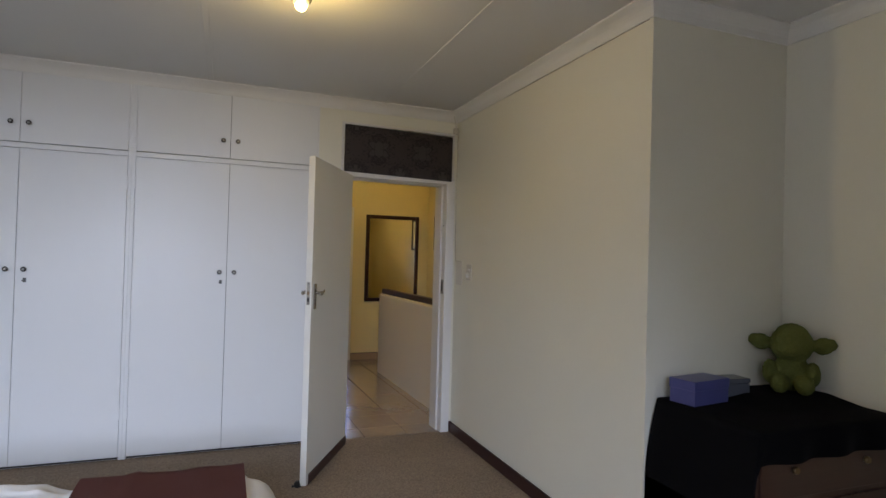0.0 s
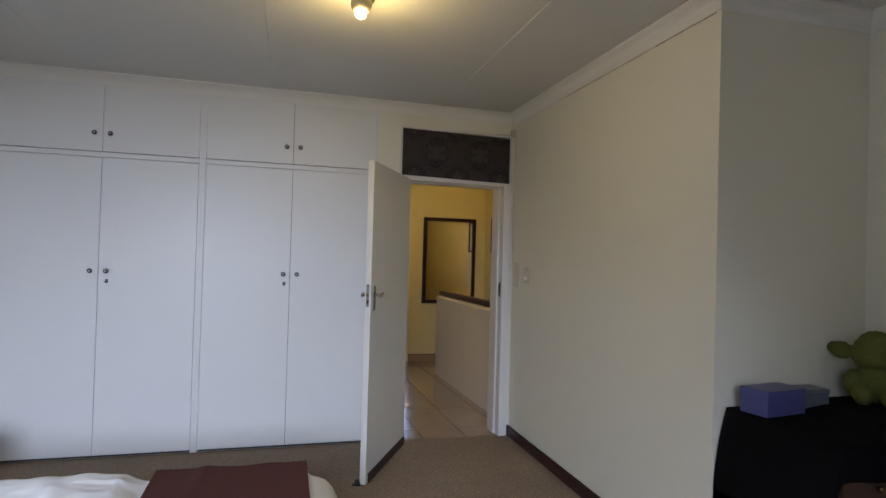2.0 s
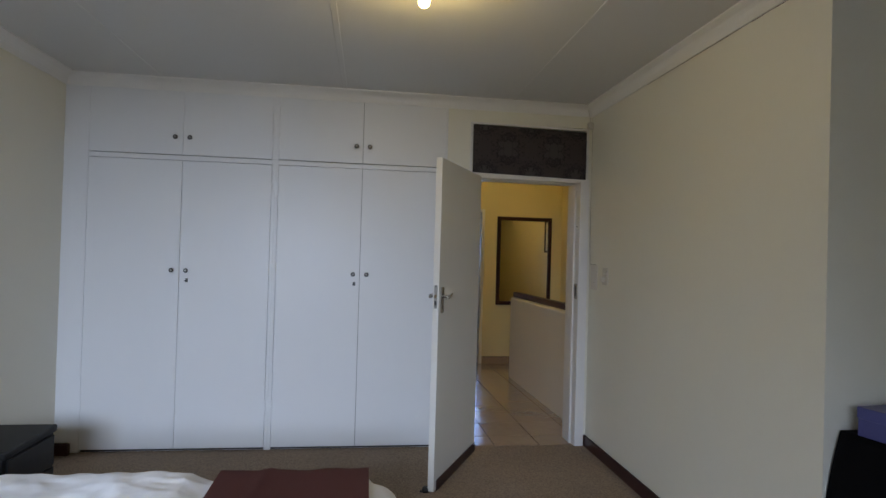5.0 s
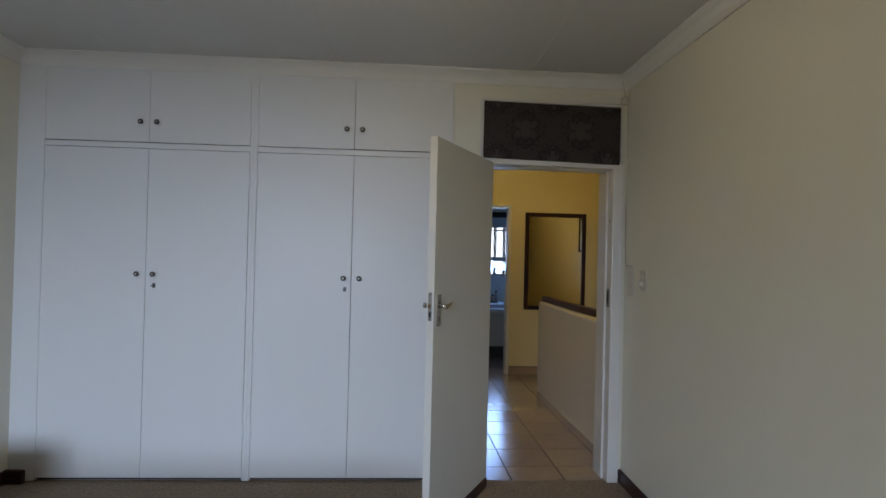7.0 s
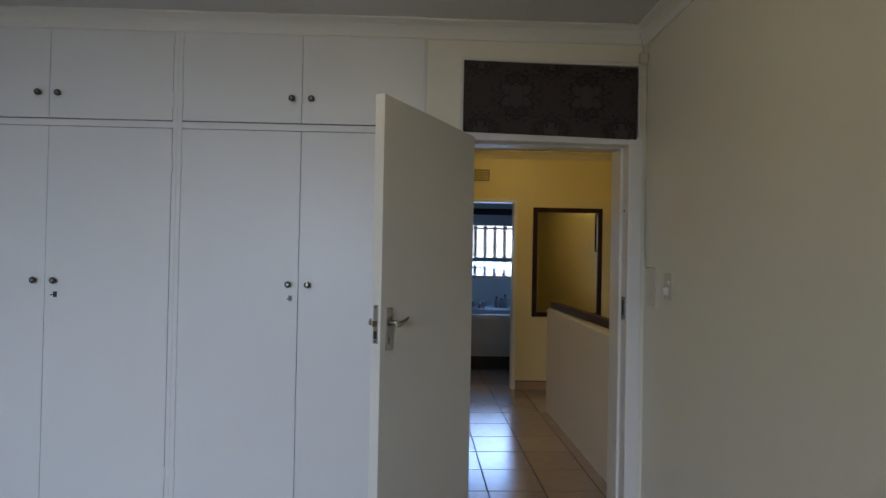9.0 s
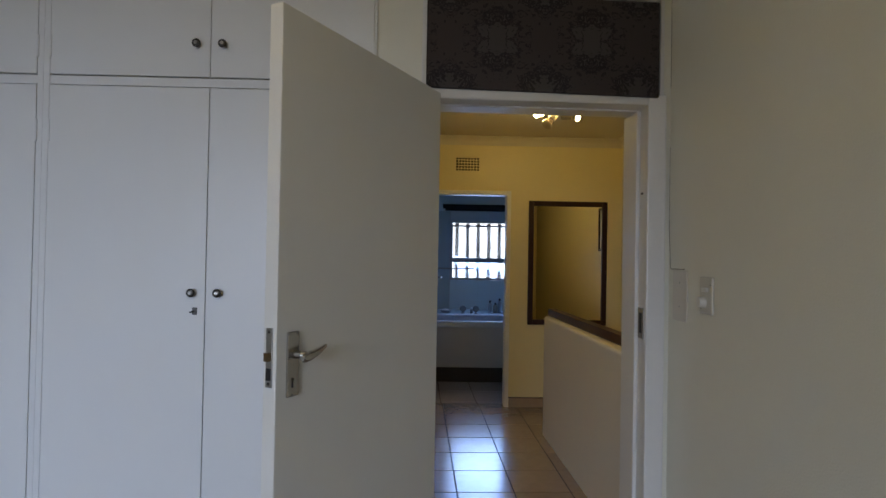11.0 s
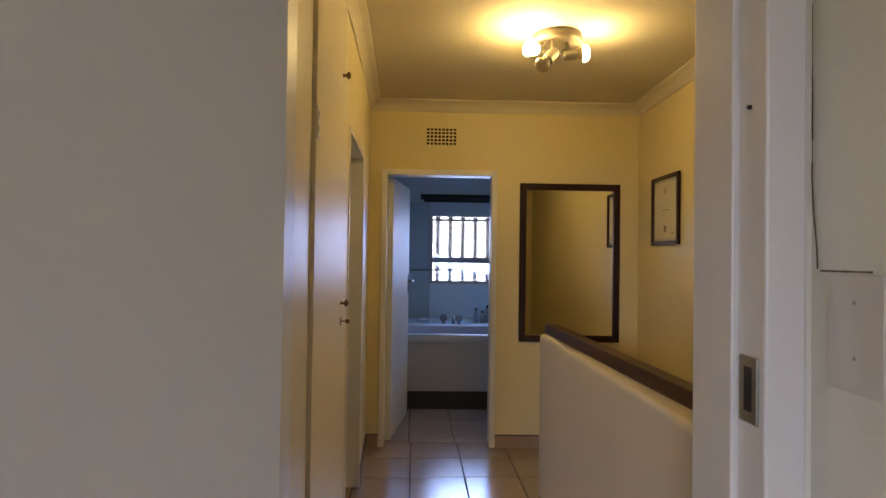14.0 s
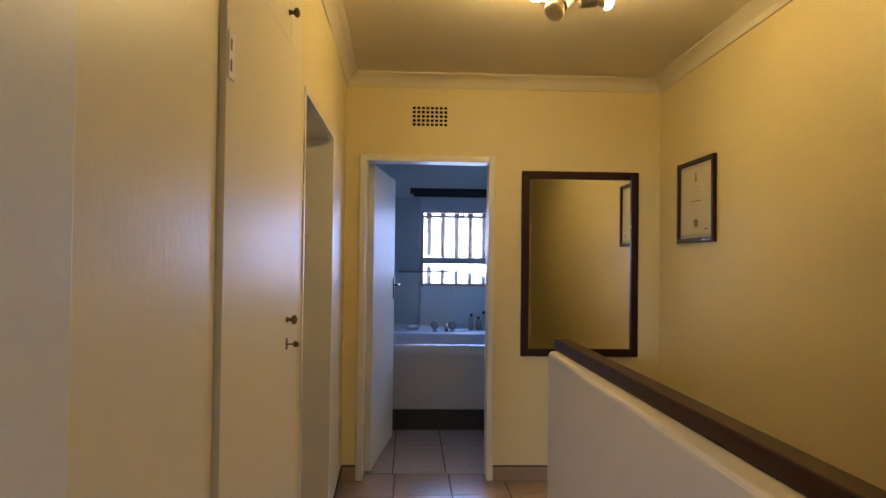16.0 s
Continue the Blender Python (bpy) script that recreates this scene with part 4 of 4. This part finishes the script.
# air brick over the bathroom door
av = thing("air_vent", pose(1.401, HN - 0.0005, 2.339), "painted air brick with square holes", "vent")
VW, VH = 0.116, 0.068
bars_ = [(-VW, VW, -0.004, 0, -VH, -VH + 0.006), (-VW, VW, -0.004, 0, VH - 0.006, VH)]
for i in range(9):
    x = -VW + (2 * VW) * i / 8
    bars_.append((x - 0.0045, x + 0.0045, -0.004, 0, -VH + 0.006, VH - 0.006))
part("backing", boxes((-VW, VW, -0.0012, -0.0002, -VH, VH)), VENTHOLE, av)
part("upright_bars", boxes(*bars_), HALLWALL, av)
part("cross_bars", boxes(*[(-VW, VW, -0.0045, -0.0005, -VH + (2 * VH) * j / 5 - 0.0045, -VH + (2 * VH) * j / 5 + 0.0045) for j in range(1, 5)]), HALLWALL, av)

# ---- bathroom ----
structure("door_frame_2", merge(rbox(0.955, 0.997, HN - 0.014, HN + 0.13, 0, 2.086, 0.004), rbox(1.788, 1.829, HN - 0.014, HN + 0.13, 0, 2.086, 0.004), rbox(0.997, 1.788, HN - 0.014, HN + 0.13, 2.045, 2.086, 0.004)), FRAMEPAINT, "cream painted steel bathroom door frame", "door frame")
structure("ceiling", boxes((0.80, 2.85, HN + 0.12, BN + 0.15, 2.50, 2.60)), CEIL, "white bathroom ceiling", "ceiling")
structure("wall_bath_west", boxes((0.80, 0.92, HN + 0.12, BN, 0, 2.5)), BATHTILE, "pale tiled bathroom wall", "wall")
structure("wall_bath_east", boxes((2.72, 2.84, HN + 0.12, BN, 0, 2.5)), BATHTILE, "pale tiled bathroom wall", "wall")
WX0, WX1, WZ0, WZ1 = 1.331, 2.42, 1.115, 1.925
structure("wall_bath_north", boxes((0.80, WX0, BN, BN + 0.14, 0, 2.5), (WX1, 2.84, BN, BN + 0.14, 0, 2.5), (WX0, WX1, BN, BN + 0.14, 0, WZ0), (WX0, WX1, BN, BN + 0.14, WZ1, 2.5)), BATHGROUT, "pale tiled bathroom window wall", "wall")

d2 = thing("door", pose(0.9985, HN + 0.122, 0, 0, 0, 82.5), "white flush bathroom door standing wide open", "door")
part("leaf", rbox(0.0, 0.775, -0.040, 0.0, 0.012, 2.040, 0.003), DOORPAINT, d2)
h2 = part("handle_plate", rbox(0.714, 0.756, -0.048, -0.040, 1.10, 1.265, 0.002), TAPMETAL, d2)
part("lever", merge(lathe([(0.010, 0), (0.009, 0.045)], Matrix.Translation((0.735, -0.044, 1.21)) @ Matrix.Rotation(radians(90), 4, "X"), 12), tube([(0.738, -0.085, 1.21), (0.69, -0.087, 1.208), (0.64, -0.085, 1.215)], [0.010, 0.009, 0.006])), TAPMETAL, h2)
part("lever", merge(lathe([(0.010, 0), (0.009, 0.045)], Matrix.Translation((0.735, 0.0, 1.21)) @ Matrix.Rotation(radians(-90), 4, "X"), 12), tube([(0.738, 0.045, 1.21), (0.69, 0.047, 1.208), (0.64, 0.045, 1.215)], [0.010, 0.009, 0.006])), TAPMETAL, d2)

w2 = tagged(part("window_2", merge(
    rbox(WX0, WX0 + 0.035, BN + 0.05, BN + 0.09, WZ0, WZ1, 0.004), rbox(WX1 - 0.035, WX1, BN + 0.05, BN + 0.09, WZ0, WZ1, 0.004),
    rbox(WX0 + 0.035, WX1 - 0.035, BN + 0.05, BN + 0.09, WZ0, WZ0 + 0.03, 0.004), rbox(WX0 + 0.035, WX1 - 0.035, BN + 0.05, BN + 0.09, WZ1 - 0.055, WZ1 - 0.03, 0.004),
    rbox(WX0 + 0.035, WX1 - 0.035, BN + 0.045, BN + 0.095, 1.362, 1.430, 0.006)), GREYFRAME), "grey steel window with obscured glass", "window", kind="structure")
for z0, z1 in ((WZ0 + 0.03, 1.362), (1.430, WZ1 - 0.055)):
    pane = part("pane", boxes((WX0 + 0.035, WX1 - 0.035, BN + 0.064, BN + 0.068, z0, z1)), OBSCURED, w2, "obscured patterned glass")
    pane.visible_shadow = False
part("sill", rbox(WX0 - 0.02, WX1 + 0.02, BN - 0.015, BN + 0.045, WZ0 - 0.02, WZ0, 0.004), BATHTILE, w2)
part("stay", tube([(1.80, BN + 0.045, 1.93), (1.80, BN + 0.02, 1.90), (1.80, BN + 0.02, 1.87)], 0.007, 8), BLACK, w2)
bg = thing("burglar_bars", pose(0, BN + 0.125, 0), "grey steel burglar bars behind the glass", "burglar bars")
for i in range(7):
    x = WX0 + 0.096 + 0.153 * i
    part("bar", rbox(x - 0.031, x + 0.031, -0.006, 0.006, WZ0 + 0.002, WZ1 - 0.002, 0.003), GREYBAR, bg)
part("cross_bar", rbox(WX0 + 0.002, WX1 - 0.002, 0.007, 0.013, 1.385, 1.41, 0.002), BLACK, bg)
structure("backdrop", boxes((-1.5, 5.5, 13.0, 13.05, -0.5, 5.0)), SKYCARD, "bright white distance outside the window", "backdrop")

rb = thing("roller_blind", pose(1.75, BN - 0.035, 2.135), "rolled-up charcoal window blind", "blind")
part("roll", lathe([(0.030, -0.52), (0.032, -0.50), (0.032, 0.50), (0.030, 0.52)], Matrix.Translation((0, 0, 0.016)) @ Matrix.Rotation(radians(90), 4, "Y"), 18), BLIND, rb)
part("hem", rbox(-0.50, 0.50, -0.006, 0.006, -0.046, -0.012, 0.003), BLIND, rb)
part("bracket", rbox(-0.535, -0.520, -0.03, 0.035, -0.02, 0.05, 0.003), BLIND, rb)

tr = thing("towel_rail", pose(1.10, BN - 0.09, 1.275), "thin dark rail across the window wall", "rail")
part("bar", tube([(0, 0, 0), (0.57, 0, 0.004)], 0.010, 8), STEEL, tr)
part("bracket", tube([(0.01, 0, 0), (0.01, 0.088, 0)], 0.008, 8), STEEL, tr)

# Thin panel; its darker tile colour stands in for a strip of shadow.
structure("wall_bath_pier", rbox(0.9205, 1.318, BN - 0.022, BN - 0.0065, 0.7005, 2.085, 0.003), PIERTILE, "tiled strip in a shaded colour beside the bathroom window", "wall")

structure("trim", rbox(1.3185, 1.3295, BN - 0.026, BN - 0.0065, 0.7005, 2.085, 0.002), ACRYLIC, "white corner bead beside the shaded tiles", "trim")

# bath with a deck
bt = thing("bathtub", pose(1.82, 8.90, 0), "white built-in bath with a dark plinth", "bath")
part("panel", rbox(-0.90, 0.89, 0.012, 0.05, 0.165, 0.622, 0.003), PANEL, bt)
part("plinth", rbox(-0.90, 0.89, 0.0, 0.05, 0.0, 0.163, 0.003), PLINTH, bt, "dark tiled plinth")
shell = bmesh.new()
outer = [(-0.90, -0.012), (0.89, -0.012), (0.89, 0.86), (-0.90, 0.86)]
rings = []
for zf, inset, rr in ((0.622, 0.0, 0.02), (0.690, 0.0, 0.02), (0.697, 0.008, 0.02), (0.697, 0.075, 0.10), (0.680, 0.092, 0.12), (0.40, 0.14, 0.16), (0.26, 0.20, 0.18)):
    ring = []
    for cx, cy, a0 in ((0.89 - inset - rr, -0.012 + inset + rr, -90), (0.89 - inset - rr, 0.86 - inset - rr, 0), (-0.90 + inset + rr, 0.86 - inset - rr, 90), (-0.90 + inset + rr, -0.012 + inset + rr, 180)):
        for k in range(5):
            a = radians(a0 + 90 * k / 4)
            ring.append(shell.verts.new((cx + rr * math.cos(a), cy + rr * math.sin(a), zf)))
    rings.append(ring)
for a, b in zip(rings, rings[1:]):
    for i in range(len(a)):
        shell.faces.new((a[i], a[(i + 1) % len(a)], b[(i + 1) % len(b)], b[i])).smooth = True
shell.faces.new(rings[-1])
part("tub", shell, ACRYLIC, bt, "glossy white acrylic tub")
structure("bath_deck", boxes((0.92, 2.72, 9.762, BN, 0, 0.700)), BATHTILE, "tiled deck behind the bath", "deck")
for i, x in enumerate((1.49, 1.66)):
    tp = thing("bath_tap", pose(x, 9.80, 0.700), "round chrome bath tap on the deck", "tap", "bath taps")
    part("stem", lathe([(0.026, 0), (0.024, 0.01), (0.012, 0.014), (0.012, 0.045)], None, 14), TAPMETAL, tp)
    part("wheel", lathe([(0.030, -0.018), (0.042, -0.012), (0.042, 0.012), (0.030, 0.018)], Matrix.Translation((0, 0, 0.062)) @ Matrix.Rotation(radians(90), 4, "X"), 16), TAPMETAL, tp)
sp = thing("bath_spout", pose(1.60, 9.79, 0.700), "curved chrome bath spout", "spout")
part("pipe", tube([(0, 0, 0), (0, -0.01, 0.05), (0, -0.05, 0.075), (0, -0.12, 0.06), (0, -0.15, 0.03)], [0.016, 0.016, 0.015, 0.014, 0.013]), TAPMETAL, sp)
sd = thing("soap_dish", pose(1.265, 9.90, 0.700), "white soap dish on the deck", "soap dish")
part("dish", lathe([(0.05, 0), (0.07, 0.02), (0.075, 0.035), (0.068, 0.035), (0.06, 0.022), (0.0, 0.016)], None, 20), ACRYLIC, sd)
part("soap", ball((0, 0, 0.034), (0.045, 0.03, 0.015)), LINEN, sd)
for x, h, r, mat in ((1.86, 0.16, 0.028, PALEBOTTLE), (1.93, 0.13, 0.032, STEEL), (1.985, 0.19, 0.027, PALEBOTTLE)):
    bo = thing("bottle", pose(x, 9.92, 0.700), "grey toiletry bottle on the bath deck", "bottle", "toiletry bottles")
    part("body", lathe([(r, 0), (r, h * 0.72), (r * 0.5, h * 0.82), (r * 0.45, h * 0.85)], None, 14), mat, bo)
    part("cap", lathe([(r * 0.5, h * 0.85), (r * 0.5, h), (r * 0.4, h + 0.004)], None, 12), BLACK, bo)

# ---- pieces: tiles, last ----
hall_floor = structure("floor", boxes((0.42, 2.152, 4.515, 6.96, -0.12, -0.006), (0.42, HE, 6.96, HN + 0.13, -0.12, -0.006), (0.80, 2.84, HN + 0.13, BN, -0.12, -0.006)), GROUT, "glazed terracotta floor tiles with dark joints", "floor")
TP, SKEW = 0.3535, radians(1.3)


def tile_mesh(w, h, d, r, name, mat):
    bm = rbox(-w / 2, w / 2, -h / 2, h / 2, -d, 0, r, 1)
    bmesh.ops.recalc_face_normals(bm, faces=bm.faces[:])
    me = bpy.data.meshes.new(name)
    bm.to_mesh(me)
    bm.free()
    me.materials.append(mat)
    return me


tm = tile_mesh(TP - 0.007, TP - 0.007, 0.008, 0.0015, "tile", TILE)
for i in range(-4, 6):
    for j in range(-11, 8):
        lx, ly = (i + 0.5) * TP, (j + 0.5) * TP
        x = 1.553 + lx * math.cos(SKEW) + ly * -math.sin(SKEW)
        y = 7.945 + lx * math.sin(SKEW) + ly * math.cos(SKEW)
        if not (0.3 < x < HE and 4.4 < y < 7.95) or (x > 2.16 and y < 7.05):
            continue
        ob = new("tile", tm)
        ob.parent = hall_floor
        ob.matrix_local = pose(x, y, random.uniform(-0.0006, 0.0004), 0, 0, 1.3 + 90 * random.randrange(4))
tb = tile_mesh(TP - 0.007, 0.437, 0.008, 0.0015, "bath_tile", BATHFLOOR)
ts = tile_mesh(TP - 0.007, 0.052, 0.008, 0.0015, "cut_tile", BATHFLOOR)
for i in range(-2, 4):
    for me, y in ((ts, 7.975), (tb, 8.225), (tb, 8.669)):
        ob = new("tile", me)
        ob.parent = hall_floor
        ob.matrix_local = pose(1.535 + (i + 0.5) * TP - (y - 8.0) * 0.022, y, random.uniform(-0.0006, 0.0004), 0, 0, 1.3)
bt_wall = [o for o in bpy.data.objects if o.name == "wall_bath_north"][0]
wm = tile_mesh(0.1985, 0.1985, 0.006, 0.0008, "wall_tile", BATHTILE)
for i in range(9):
    for k in range(12):
        x, z = 0.92 + 0.2 * i + 0.1, 0.70 + 0.2 * k + 0.1
        if x + 0.1 > WX0 and x - 0.1 < WX1 and z + 0.1 > WZ0 and z - 0.1 < WZ1 or z > 2.45:
            continue
        ob = new("tile", wm)
        ob.parent = bt_wall
        ob.matrix_local = pose(x, BN - 0.006, z, 90, 0, 0)
